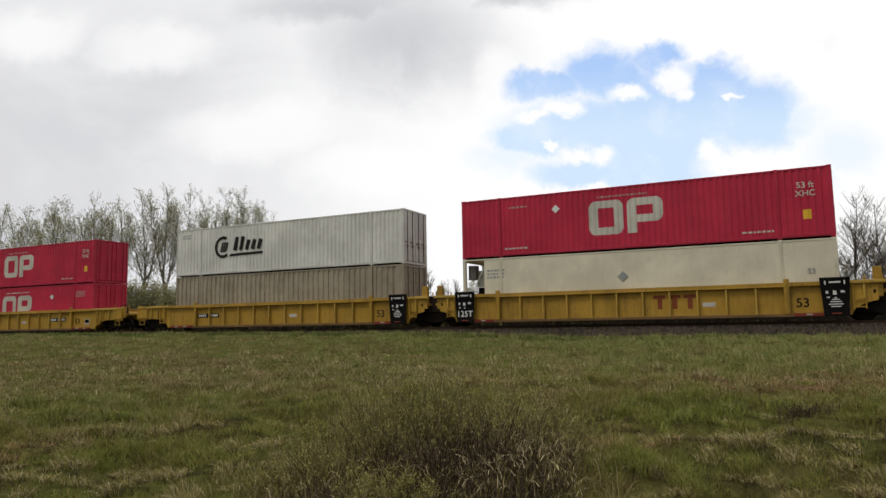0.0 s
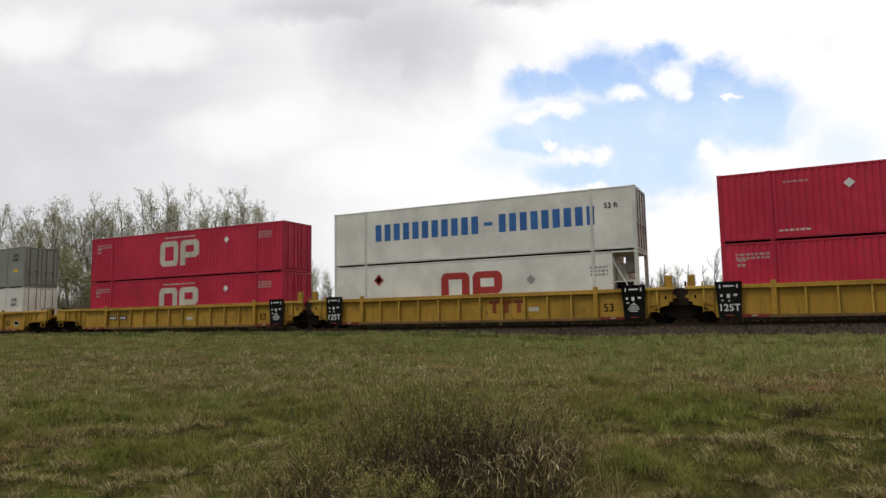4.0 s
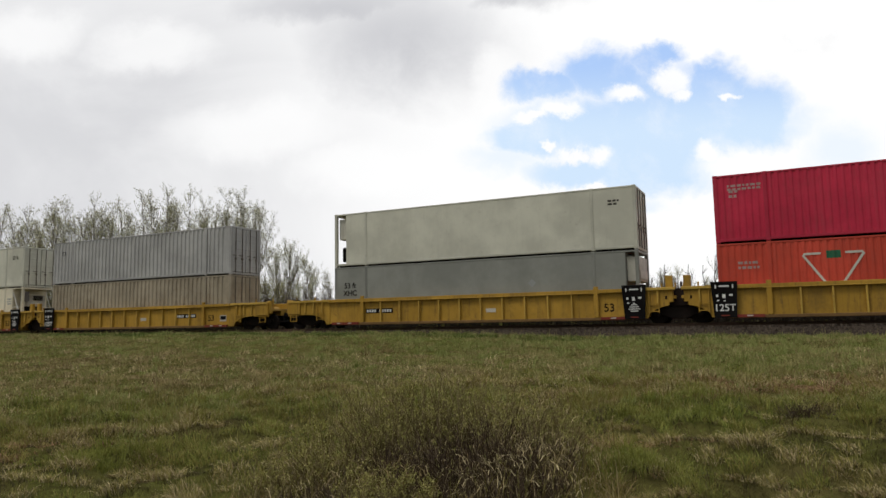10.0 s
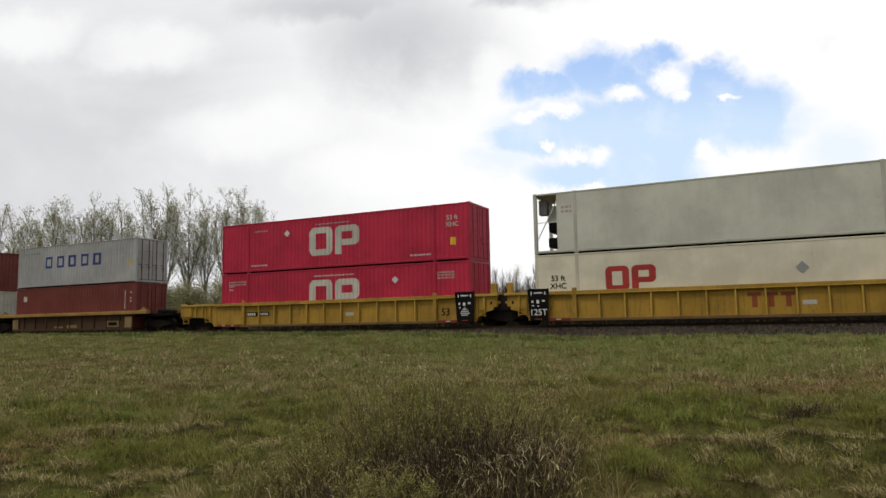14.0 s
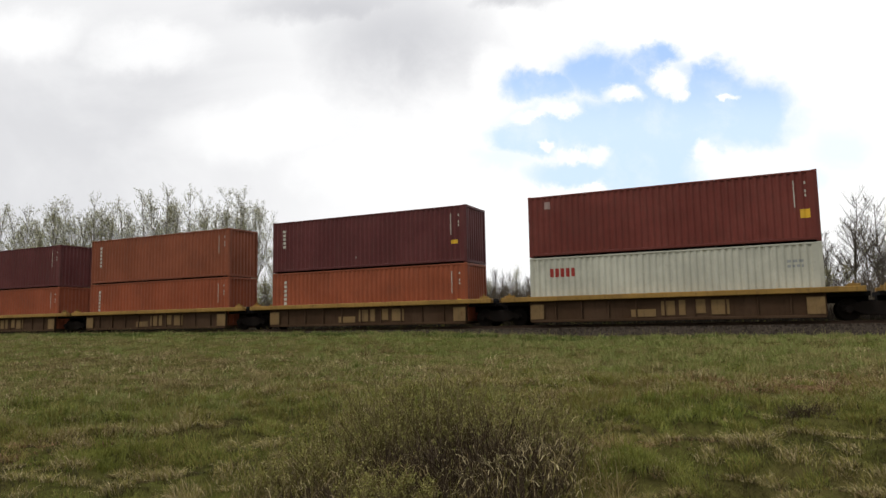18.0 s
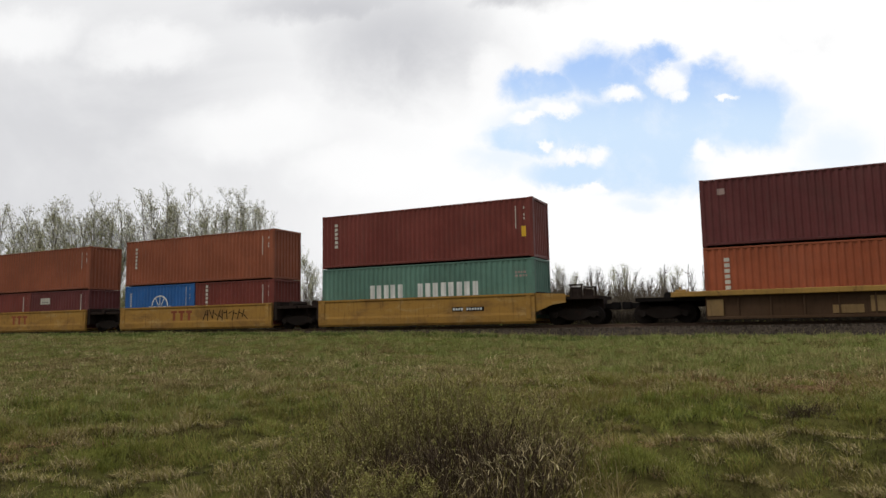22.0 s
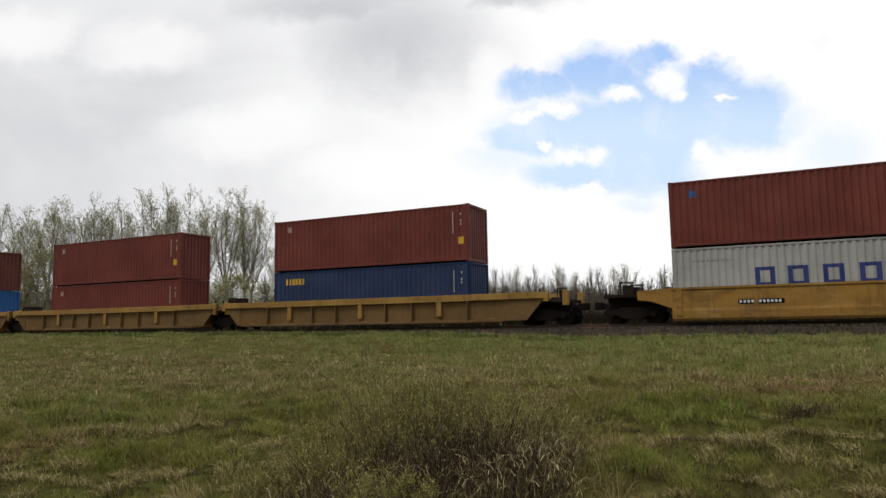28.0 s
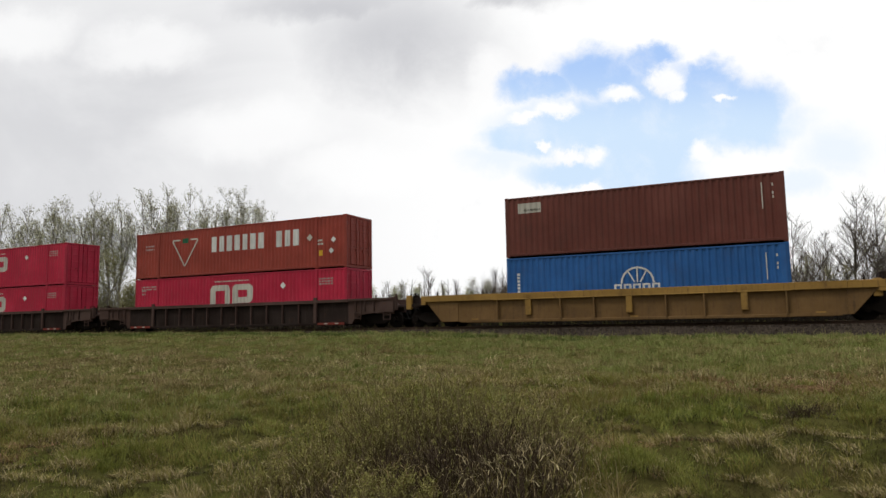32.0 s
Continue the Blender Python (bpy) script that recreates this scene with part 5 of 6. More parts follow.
STACKS_40 = [
    ("L", -240.48, 0.26, dict(rgb=LIGHT_GREY, label="light grey corrugated container with navy lettering blocks"), dict(rgb=BRICK, label="brick-red corrugated steel shipping container")),
    ("M", -255.96, 0.26, dict(rgb=BRICK, label="brick-red corrugated container with yellow stickers"), dict(rgb=PALE, label="pale grey corrugated container with a red mark")),
    ("N", -271.38, 0.26, dict(rgb=MAROON, label="maroon corrugated steel shipping container"), dict(rgb=ORANGE, label="orange-brown corrugated container with white lettering blocks")),
    ("O", -286.80, 0.26, dict(rgb=RUST_ORANGE, label="rust-orange corrugated steel shipping container"), dict(rgb=ORANGE, label="orange-brown corrugated steel shipping container")),
    ("P", -302.18, 0.26, dict(rgb=MAROON, label="maroon corrugated steel shipping container"), dict(rgb=ORANGE, label="orange-brown corrugated container with white lettering blocks")),
    ("Q", -321.87, 0.32, dict(rgb=BRICK, label="brick-red corrugated container with white lettering blocks"), dict(rgb=GREEN, label="sea-green corrugated container with white lettering blocks")),
    ("R", -337.40, 0.28, dict(rgb=RUST_ORANGE, label="rust-orange corrugated steel shipping container"), None),
    ("S", -353.04, 0.26, dict(rgb=RUST_ORANGE, label="rust-orange corrugated steel shipping container"), None),
    ("T", -368.53, 0.30, dict(rgb=GREEN, label="sea-green corrugated container with white lettering blocks"), dict(rgb=ORANGE, label="orange-brown corrugated steel shipping container")),
    ("U", -384.08, 0.30, dict(rgb=BRICK, label="brick-red corrugated steel shipping container"), dict(rgb=LIGHT_GREY, label="light grey corrugated container with navy lettering blocks")),
    ("V", -405.83, 0.30, dict(rgb=BRICK, label="brick-red corrugated container with a yellow sticker"), dict(rgb=NAVY, label="navy-blue corrugated container with yellow marks")),
    ("W", -425.33, 0.28, dict(rgb=BRICK, label="brick-red corrugated container with a yellow sticker"), dict(rgb=BRICK, label="brick-red corrugated steel shipping container")),
    ("X", -444.83, 0.32, dict(rgb=(0.15, 0.038, 0.025), label="red-brown corrugated container with a white sign"), dict(rgb=BLUE, label="bright blue corrugated container with a white emblem")),
]
for name, x, upper, lower in STACKS_53:
    for tier, spec, z in (("upper", upper, 3.295), ("lower", lower, 0.38)):
        spec = dict(spec)
        if spec["kind"] == "smooth":
            spec["dirt"] = 0.14
        mover(container(spec.pop("label"), FT53, spec.pop("rgb"), spec.pop("kind"), 2.59, MARKS.get(name + tier, ()), **spec), x, z)
for name, x, base, upper, lower in STACKS_40:
    if lower:
        mover(container(lower["label"], FT40, lower["rgb"], "iso", 2.438, MARKS.get(name + "lower", ()), doors=name == "L"), x, base)
        z = base + HIGH + 0.025
    else:
        first, second = ((BLUE, "bright blue short container with a white emblem"), (BRICK, "short brick-red corrugated steel container")) if name == "R" else ((BRICK, "short brick-red corrugated steel container"), (MAROON, "maroon short container with a white sign"))
        for k, (rgb, label) in enumerate((first, second)):
            mover(container(label, FT20, rgb, "iso", 2.438, MARKS.get(name + ("rear", "fore")[k], ()), doors=False, high=2.591), x + k * 6.13, base)
        z = base + 2.616
    mover(container(upper["label"], FT40, upper["rgb"], "iso", 2.438, MARKS.get(name + "upper", ()), doors=name == "L"), x, z)

YELLOW_LABEL = "yellow ribbed well car with black sign plates"
for name, x, rear, front, emblems in (("A0", 5.5, "joint", "joint", "T"), ("A", -14.00, "joint", "joint", "T"), ("B", -33.47, "coupled", "joint", "Nr"), ("C", -57.08, "joint", "coupled", "N"),
                                      ("D", -76.64, "joint", "joint", "T"), ("E", -96.25, "coupled", "joint", "Nr"), ("F", -119.50, "joint", "coupled", "N"), ("G", -139.21, "joint", "joint", "T"),
                                      ("H", -158.58, "coupled", "joint", "Nr"), ("I", -182.13, "joint", "coupled", "N"), ("J", -201.55, "joint", "joint", "T"), ("K", -221.00, "coupled", "joint", "Nr")):
    mover(ribbed_unit(YELLOW_LABEL, x, rear, front, emblems=emblems), x)
for name, x, *_ in STACKS_40[:5]:
    mover(ledge_unit("well car with a worn yellow ledge and dirt-brown sides", x, "coupled" if name == "P" else "joint", "coupled" if name == "L" else "joint"), x)
for name, x, *_ in STACKS_40[5:10]:
    mover(smooth_unit("smooth-sided tan-yellow well car with grimy ends", x, "coupled" if name == "U" else "joint", "coupled" if name == "Q" else "joint", "N" if name in "QU" else "T", name == "R"), x)
for name, x in (("V", -407.93), ("W", -427.53), ("X", -447.13)):
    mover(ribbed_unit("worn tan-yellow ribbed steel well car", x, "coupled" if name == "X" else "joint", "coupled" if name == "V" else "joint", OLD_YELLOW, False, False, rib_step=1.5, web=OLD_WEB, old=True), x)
# recessed webs in DARK_BROWN, darker than the RUST_BROWN chords and ribs
for name, x in (("Y", -470.12), ("Z", -493.15)):
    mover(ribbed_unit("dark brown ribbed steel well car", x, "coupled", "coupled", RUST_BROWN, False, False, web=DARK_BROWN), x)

# ---- grass ----
def bearing(x, dist):
    """The spot on the ground at that distance in the direction of column x of the view."""
    a = math.atan((x - 784) / 1217.5) - YAW
    return dist * math.sin(a), dist * math.cos(a)


def grass_material(name, a, b, c, skew=1.6):
    m, net = material(name)
    isl = net.node("ShaderNodeNewGeometry").outputs["Random Per Island"]
    co = net.coords()
    broad = net.noise(co, 0.6, 4, 0.6)
    col = net.mix(net.math("POWER", isl, skew), a, b)
    col = net.mix(net.math("MULTIPLY", net.ramp(broad, 0.4, 0.7), 0.6), col, c)
    d = net.node("ShaderNodeBsdfPrincipled")
    net.put(d.inputs["Base Color"], col)
    d.inputs["Roughness"].default_value = 0.75
    d.inputs["Specular IOR Level"].default_value = 0.2
    t = net.node("ShaderNodeBsdfTranslucent")
    net.put(t.inputs[0], col)
    mix = net.node("ShaderNodeMixShader")
    mix.inputs[0].default_value = 0.18
    net.put(mix.inputs[1], d.outputs[0]), net.put(mix.inputs[2], t.outputs[0])
    net.put(net.node("ShaderNodeOutputMaterial").inputs[0], mix.outputs[0])
    return m


def blades(name, xyz, height, width, heading, bend, mat, rng, fine=True):
    """Curved, tapering blades as one mesh: three segments each, or two where they stay far."""
    n = len(xyz)
    lean = np.stack([np.cos(heading), np.sin(heading), np.zeros(n)], 1)
    face = rng.uniform(0, 2 * np.pi, n)
    side = np.stack([np.cos(face), np.sin(face), np.zeros(n)], 1) * width[:, None] / 2
    steps = ((0.0, 1.0), (0.4, 0.85), (0.75, 0.55)) if fine else ((0.0, 1.0), (0.55, 0.75))
    m = 2 * len(steps) + 1
    verts = np.zeros((n, m, 3))
    for k, (t, w) in enumerate(steps):
        c = xyz + lean * (bend * height * t * t)[:, None]
        c[:, 2] += height * t * (1 - 0.45 * bend * t)
        verts[:, 2 * k], verts[:, 2 * k + 1] = c - side * w, c + side * w
    tip = xyz + lean * (bend * height)[:, None]
    tip[:, 2] += height * (1 - 0.5 * bend)
    verts[:, m - 1] = tip
    base = (np.arange(n) * m)[:, None]
    quads = np.concatenate([base + np.array([[2 * k, 2 * k + 1, 2 * k + 3, 2 * k + 2]]) for k in range(len(steps) - 1)], 1).reshape(-1, 4)
    tris = base + np.array([[m - 3, m - 2, m - 1]])
    me = bpy.data.meshes.new(name)
    me.vertices.add(n * m)
    me.vertices.foreach_set("co", verts.reshape(-1))
    loops = np.concatenate([quads.reshape(-1), tris.reshape(-1)])
    sizes = np.concatenate([np.full(len(quads), 4), np.full(n, 3)])
    me.loops.add(len(loops))
    me.loops.foreach_set("vertex_index", loops.astype(np.int32))
    me.polygons.add(len(sizes))
    me.polygons.foreach_set("loop_start", np.concatenate([[0], np.cumsum(sizes)[:-1]]).astype(np.int32))
    me.update(calc_edges=True)
    me.materials.append(mat)
    return new(name, me)


# straw and green areas: bearing column, distance, half width, half depth, how much straw (negative: green)
AREAS = (
    (70, 10.2, 1.1, 0.7, 1.1), (110, 11.3, 0.9, 0.5, 0.8), (400, 10.3, 1.2, 0.6, 1.2), (430, 7.5, 0.8, 0.7, 0.35), (180, 8.2, 1.4, 0.5, 0.4), (1290, 8.6, 1.0, 0.5, 0.1), (1500, 9.3, 1.0, 0.4, 0.3), (1350, 7.4, 2.2, 1.4, 0.6), (1400, 9.4, 2.6, 0.8, 0.6),
    (200, 9.3, 0.9, 0.5, -1.4), (1190, 10.4, 1.4, 1.3, -1.5), (1130, 7.0, 0.55, 0.55, -2.0), (60, 6.9, 1.0, 0.6, -0.9), (320, 13.0, 4.0, 1.2, -0.6), (720, 26, 14, 3.0, -0.9), (1300, 24, 8, 4, -0.7), (1500, 11.4, 2.0, 0.5, -0.6),
    (40, 22, 10, 6, 1.7), (950, 14.5, 4, 1.8, 0.8), (600, 15.5, 4, 2.0, 0.7), (1420, 14.0, 4.6, 1.5, 1.0), (1030, 7.8, 0.9, 0.7, 1.2), (600, 12, 2.0, 1.0, 0.0))
RUSSET = [(*bearing(a, d), rw, rd) for a, d, rw, rd in ((1450, 13.2, 2.6, 0.8), (1340, 14.2, 2.2, 0.6), (1030, 7.7, 0.9, 0.7), (60, 10.4, 0.9, 0.5), (1540, 6.9, 0.5, 0.3), (470, 6.5, 0.4, 0.3))]
SPREAD = [(*bearing(a, d), rw, rd, k) for a, d, rw, rd, k in AREAS]


def straw_share(x, y):
    k = -0.2 + 0.9 * noise.noise((x * 0.45, y * 0.45, 7)) + 0.9 * noise.noise((x * 2.2, y * 2.2, 2))
    for cx, cy, rw, rd, v in SPREAD:
        u, w = (x - cx), (y - cy)
        p, q = u * math.cos(YAW) + w * math.sin(YAW), -u * math.sin(YAW) + w * math.cos(YAW)
        k += v * math.exp(-(p / rw) ** 2 - (q / rd) ** 2)
    return 1 / (1 + math.exp(-3.2 * (k - 0.05)))


def russet_share(x, y):
    k = 0.0
    for cx, cy, rw, rd in RUSSET:
        u, w = (x - cx), (y - cy)
        p, q = u * math.cos(YAW) + w * math.sin(YAW), -u * math.sin(YAW) + w * math.cos(YAW)
        k = max(k, math.exp(-(p / rw) ** 2 - (q / rd) ** 2))
    return k


GRASSES = {
    "green": (grass_material("green_grass", (0.124, 0.158, 0.026), (0.315, 0.320, 0.070), (0.225, 0.204, 0.050)), "fresh green spring grass in tufts", 0.15, 0.45),
    "olive": (grass_material("olive_grass", (0.128, 0.118, 0.021), (0.38, 0.325, 0.10), (0.23, 0.182, 0.055)), "olive-green short meadow grass", 0.15, 0.5),
    "straw": (grass_material("dry_grass", (0.15, 0.108, 0.040), (0.72, 0.60, 0.33), (0.25, 0.172, 0.068), 2.1), "dry straw-coloured grass from last year", 0.16, 0.85),
    "russet": (grass_material("russet_grass", (0.149, 0.075, 0.031), (0.483, 0.310, 0.172), (0.230, 0.138, 0.069), 1.8), "reddish-brown dead grass lying flat", 0.14, 1.1),
    # brown thatch, toned extra dark for the shade in hollows between hummocks
    "under": (grass_material("thatch", (0.034, 0.028, 0.010), (0.11, 0.088, 0.034), (0.06, 0.047, 0.018)), "matted thatch of old grass, darkened for the shade in hollows", 0.1, 0.7),
    # far_ kinds: paler, flatter copies, with distance haze put into the colour
    "far_green": (grass_material("hazy_meadow_grass", (0.170, 0.206, 0.050), (0.315, 0.330, 0.104), (0.252, 0.248, 0.089), 1.2), "fresh green spring grass in tufts", 0.15, 0.45),
    "verge": (grass_material("verge_grass", (0.074, 0.116, 0.021), (0.142, 0.180, 0.046), (0.120, 0.136, 0.040), 1.2), "soft bright green grass", 0.15, 0.5),
    "far_olive": (grass_material("hazy_meadow_olive", (0.208, 0.193, 0.062), (0.40, 0.350, 0.146), (0.318, 0.256, 0.112), 1.3), "olive-green short meadow grass", 0.15, 0.5)}


def sow(kind, rows, rng, name, label, fine):
    """Blades from tufts: x, y, height, radius, number, distance, heading, droop outwards."""
    mat, _, _, bend = GRASSES[kind]
    t = np.array([r[:4] + r[5:] for r in rows])[np.repeat(np.arange(len(rows)), [r[4] for r in rows])]
    n = len(t)
    ang, rad = rng.uniform(0, 2 * np.pi, n), np.sqrt(rng.uniform(0, 1, n)) * t[:, 3]
    x, y = t[:, 0] + rad * np.cos(ang), t[:, 1] + rad * np.sin(ang)
    z = np.array([ground_z(a, b) for a, b in zip(x, y)]) - 0.01
    h = t[:, 2] * rng.uniform(0.5, 1.15, n)
    w = np.maximum(0.005, t[:, 4] * 0.00075) * rng.uniform(0.7, 1.4, n)
    head = np.where(rng.uniform(0, 1, n) < 0.35 + 0.5 * t[:, 6], ang, t[:, 5]) + rng.normal(0, 0.45, n)
    lean = np.clip(rng.normal(bend, 0.28, n) + 0.35 * t[:, 6], 0.05, 1.6)
    tagged(blades(name, np.stack([x, y, z], 1), h, w, head, lean, mat, rng, fine), label, "grass", kind="stuff")


def kind_at(s, r):
    return "straw" if r < s * s * 0.55 else ("green" if r > 0.36 + 0.55 * s else "olive")


def grow_grass():
    rng, rnd = np.random.default_rng(11), random.Random(11)
    far = {k: [] for k in GRASSES}
    low = {k: [] for k in GRASSES}
    tufts = {k: [] for k in GRASSES}
    for i in range(8600):             # the meadow towards the track
        d = (11 ** -0.6 + rnd.random() * (62 ** -0.6 - 11 ** -0.6)) ** (-1 / 0.6)
        x, y = bearing(rnd.uniform(-60, 1630), d)
        if y < 29.3 - 0.6 * rnd.random():
            kind = kind_at(straw_share(x, y), rnd.random())
            tall = GRASSES[kind][2] * rnd.uniform(0.55, 1.5) * (0.85 + 3 / d) * (1.0 if y < 26 else 1.5)
            # the farther from the camera, the more hazed copies
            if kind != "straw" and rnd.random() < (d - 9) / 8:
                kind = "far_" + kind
            if rnd.random() < 0.95 * russet_share(x, y):
                kind, tall = "russet", tall * 0.8
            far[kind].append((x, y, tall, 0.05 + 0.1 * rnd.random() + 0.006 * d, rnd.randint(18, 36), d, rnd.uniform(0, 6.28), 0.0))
    for i in range(4800):             # a thin undergrowth near the camera
        d = math.sqrt(4.7 ** 2 + rnd.random() * (13 ** 2 - 4.7 ** 2)) if rnd.random() < 0.5 else rnd.uniform(4.7, 13)
        x, y = bearing(rnd.uniform(-80, 1650), d)
        s = straw_share(x, y)
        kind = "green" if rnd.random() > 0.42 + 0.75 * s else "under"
        if rnd.random() < 0.7 * russet_share(x, y):
            kind = "russet"
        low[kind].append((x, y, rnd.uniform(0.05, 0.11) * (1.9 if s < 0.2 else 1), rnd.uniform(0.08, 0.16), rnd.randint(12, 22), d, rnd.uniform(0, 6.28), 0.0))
    for i in range(2600):             # a soft green strip along the foot of the ballast
        x, y = rnd.uniform(-62, 14), 28.9 - 3.6 * rnd.random() ** 1.3
        if noise.noise((x * 0.16, y * 0.3, 21)) > -0.28 + 0.05 * (28.9 - y):
            far["verge"].append((x, y, rnd.uniform(0.10, 0.2), rnd.uniform(0.15, 0.3), rnd.randint(16, 28), math.hypot(x, y), rnd.uniform(0, 6.28), 0.0))
    spots_taken = []
    for i in range(5200):             # arching hummocks of last year's grass with hollows between them
        d = rnd.uniform(4.8, 14) if i % 3 else rnd.uniform(4.8, 8.5)
        x, y = bearing(rnd.uniform(-80, 1650), d)
        s = straw_share(x, y)
        size = rnd.uniform(0.6, 1.5) * (0.7 + 0.5 * s)
        if (s < 0.3 and rnd.random() < 0.6) or any((x - a) ** 2 + (y - b) ** 2 < (0.17 * (size + c)) ** 2 for a, b, c in spots_taken):
            continue
        spots_taken.append((x, y, size))
        red = rnd.random() < 0.75 * russet_share(x, y)
        dry = rnd.random() < 0.3 + 0.65 * s
        head = math.pi * 0.9 + 1.3 * noise.noise((x * 0.8, y * 0.8, 5)) + rnd.uniform(-0.5, 0.5)
        tufts["russet" if red else "straw" if dry else "olive"].append((x, y, 0.135 * size, 0.15 * size, round(135 * size), d, head, 0.4))
        tufts["olive" if dry or red else "green"].append((x, y, 0.15 * size, 0.18 * size, round(95 * size), d, head, 0.3))
    for col, dist, wide, deep, n in ((1130, 7.0, 0.55, 0.45, 60), (200, 9.3, 0.7, 0.4, 45), (1190, 10.2, 1.3, 1.0, 80), (40, 6.8, 0.7, 0.4, 40), (900, 22, 9.0, 3.0, 160)):
        cx, cy = bearing(col, dist)       # lush clumps of fresh grass
        for i in range(n):
            u, v = rnd.gauss(0, wide * 0.6), rnd.gauss(0, deep * 0.6)
            x, y = cx + u * math.cos(YAW) - v * math.sin(YAW), cy + u * math.sin(YAW) + v * math.cos(YAW)
            tufts["far_green" if dist > 20 else "green"].append((x, y, rnd.uniform(0.14, 0.26), rnd.uniform(0.06, 0.12), rnd.randint(22, 38), dist, rnd.uniform(0, 6.28), 0.2))
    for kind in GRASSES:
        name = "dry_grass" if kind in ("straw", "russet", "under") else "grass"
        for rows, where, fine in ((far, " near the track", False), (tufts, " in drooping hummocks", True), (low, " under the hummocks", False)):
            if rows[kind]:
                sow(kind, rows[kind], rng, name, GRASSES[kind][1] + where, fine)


grow_grass()


# ---- shrubs in the foreground ----
BARK_TWIG = earthy("twig_bark", (0.15, 0.118, 0.055), (0.27, 0.22, 0.105), (0.06, 0.045, 0.022), 6.0, 0.85, 0.2, 0.01)
# darker copy of the bark: shade low in the thicket, put into the colour
SHADED_TWIG = earthy("shaded_twig_bark", (0.062, 0.043, 0.028), (0.12, 0.088, 0.056), (0.025, 0.017, 0.012), 6.0, 0.85, 0.2, 0.01)
SHRUB_LEAF = grass_material("shrub_leaf", (0.21, 0.205, 0.05), (0.40, 0.365, 0.12), (0.30, 0.26, 0.085), 1.2)


def flat_mesh(name, verts, faces, mat, parent, label=""):
    me = bpy.data.meshes.new(name)
    me.from_pydata(verts, [], faces)
    me.materials.append(mat)
    ob = new(name, me)
    ob.parent = parent
    return tagged(ob, label)


def tube(verts, faces, pts, radii, sides=4):
    """A thin bent tube through the points."""
    start = len(verts)
    for (x, y, z), r in zip(pts, radii):
        for i in range(sides):
            a = 2 * math.pi * i / sides
            verts.append((x + r * math.cos(a), y + r * math.sin(a), z))
    for k in range(len(pts) - 1):
        for i in range(sides):
            j = (i + 1) % sides
            a, b = start + k * sides, start + (k + 1) * sides
            faces.append((a + i, a + j, b + j, b + i))


def leaf(verts, faces, p, size, rnd, tilt=(-0.9, 0.9), slim=0.24):
    a, t = rnd.uniform(0, 6.28), rnd.uniform(*tilt)
    u = Vector((math.cos(a) * math.cos(t), math.sin(a) * math.cos(t), math.sin(t))) * size
    v = u.orthogonal().normalized() * size * slim
    p, k = Vector(p), len(verts)
    verts += [tuple(p), tuple(p + u * 0.5 + v), tuple(p + u), tuple(p + u * 0.5 - v)]
    faces.append((k, k + 1, k + 2, k + 3))


def shrub(x, y, radius, tall, stems, seed, leafy=1.0, label="low leafing shrub with brown stems in the grass"):
    """Many thin upright stems with short side twigs; leaves in small tufts towards the tips."""
    rnd = random.Random(seed)
    thing = new("shrub")
    tagged(thing, label, "shrub", "shrubs in the meadow")
    z0 = ground_z(x, y) - 0.02
    thing.location = (x, y, z0)
    wv, wf, lv, lf = [], [], [], []
    for i in range(stems):
        a, r = rnd.uniform(0, 6.28), radius * math.sqrt(rnd.random())
        bx, by = r * math.cos(a), r * math.sin(a)
        h = tall * rnd.uniform(0.45, 1.08) * (1 - 0.4 * (r / radius) ** 2)
        lx, ly = bx * 0.45 + rnd.uniform(-0.16, 0.16), by * 0.45 + rnd.uniform(-0.16, 0.16)
        at = lambda t: (bx + lx * t * t, by + ly * t * t, h * t)
        pts = [tuple(c + rnd.uniform(-0.01, 0.01) for c in at(t)) for t in (0, 0.3, 0.6, 0.85, 1)]
        pts[0] = at(0)
        tube(wv, wf, pts, (0.0055, 0.0045, 0.0036, 0.0026, 0.0016), 3)
        for k in range(5):
            t = rnd.uniform(0.3, 1.0)
            p = at(t)
            q = (p[0] + rnd.uniform(-0.07, 0.07), p[1] + rnd.uniform(-0.07, 0.07), p[2] + rnd.uniform(0.05, 0.16))
            tube(wv, wf, (p, q), (0.003, 0.0014), 3)
            if rnd.random() < leafy * (0.15 + 0.85 * t):
                for m in range(rnd.randint(9, 18)):
                    s = rnd.random() ** 0.5
                    leaf(lv, lf, [p[c] + (q[c] - p[c]) * s for c in range(3)], rnd.uniform(0.013, 0.029), rnd, (0.0, 1.4), 0.2)
    flat_mesh("brushwood", wv, wf, BARK_TWIG if leafy > 0.3 else SHADED_TWIG, thing, "thin reddish-brown stems")
    flat_mesh("foliage", lv, lf, SHRUB_LEAF, thing, "small olive-green young leaves")
    return thing


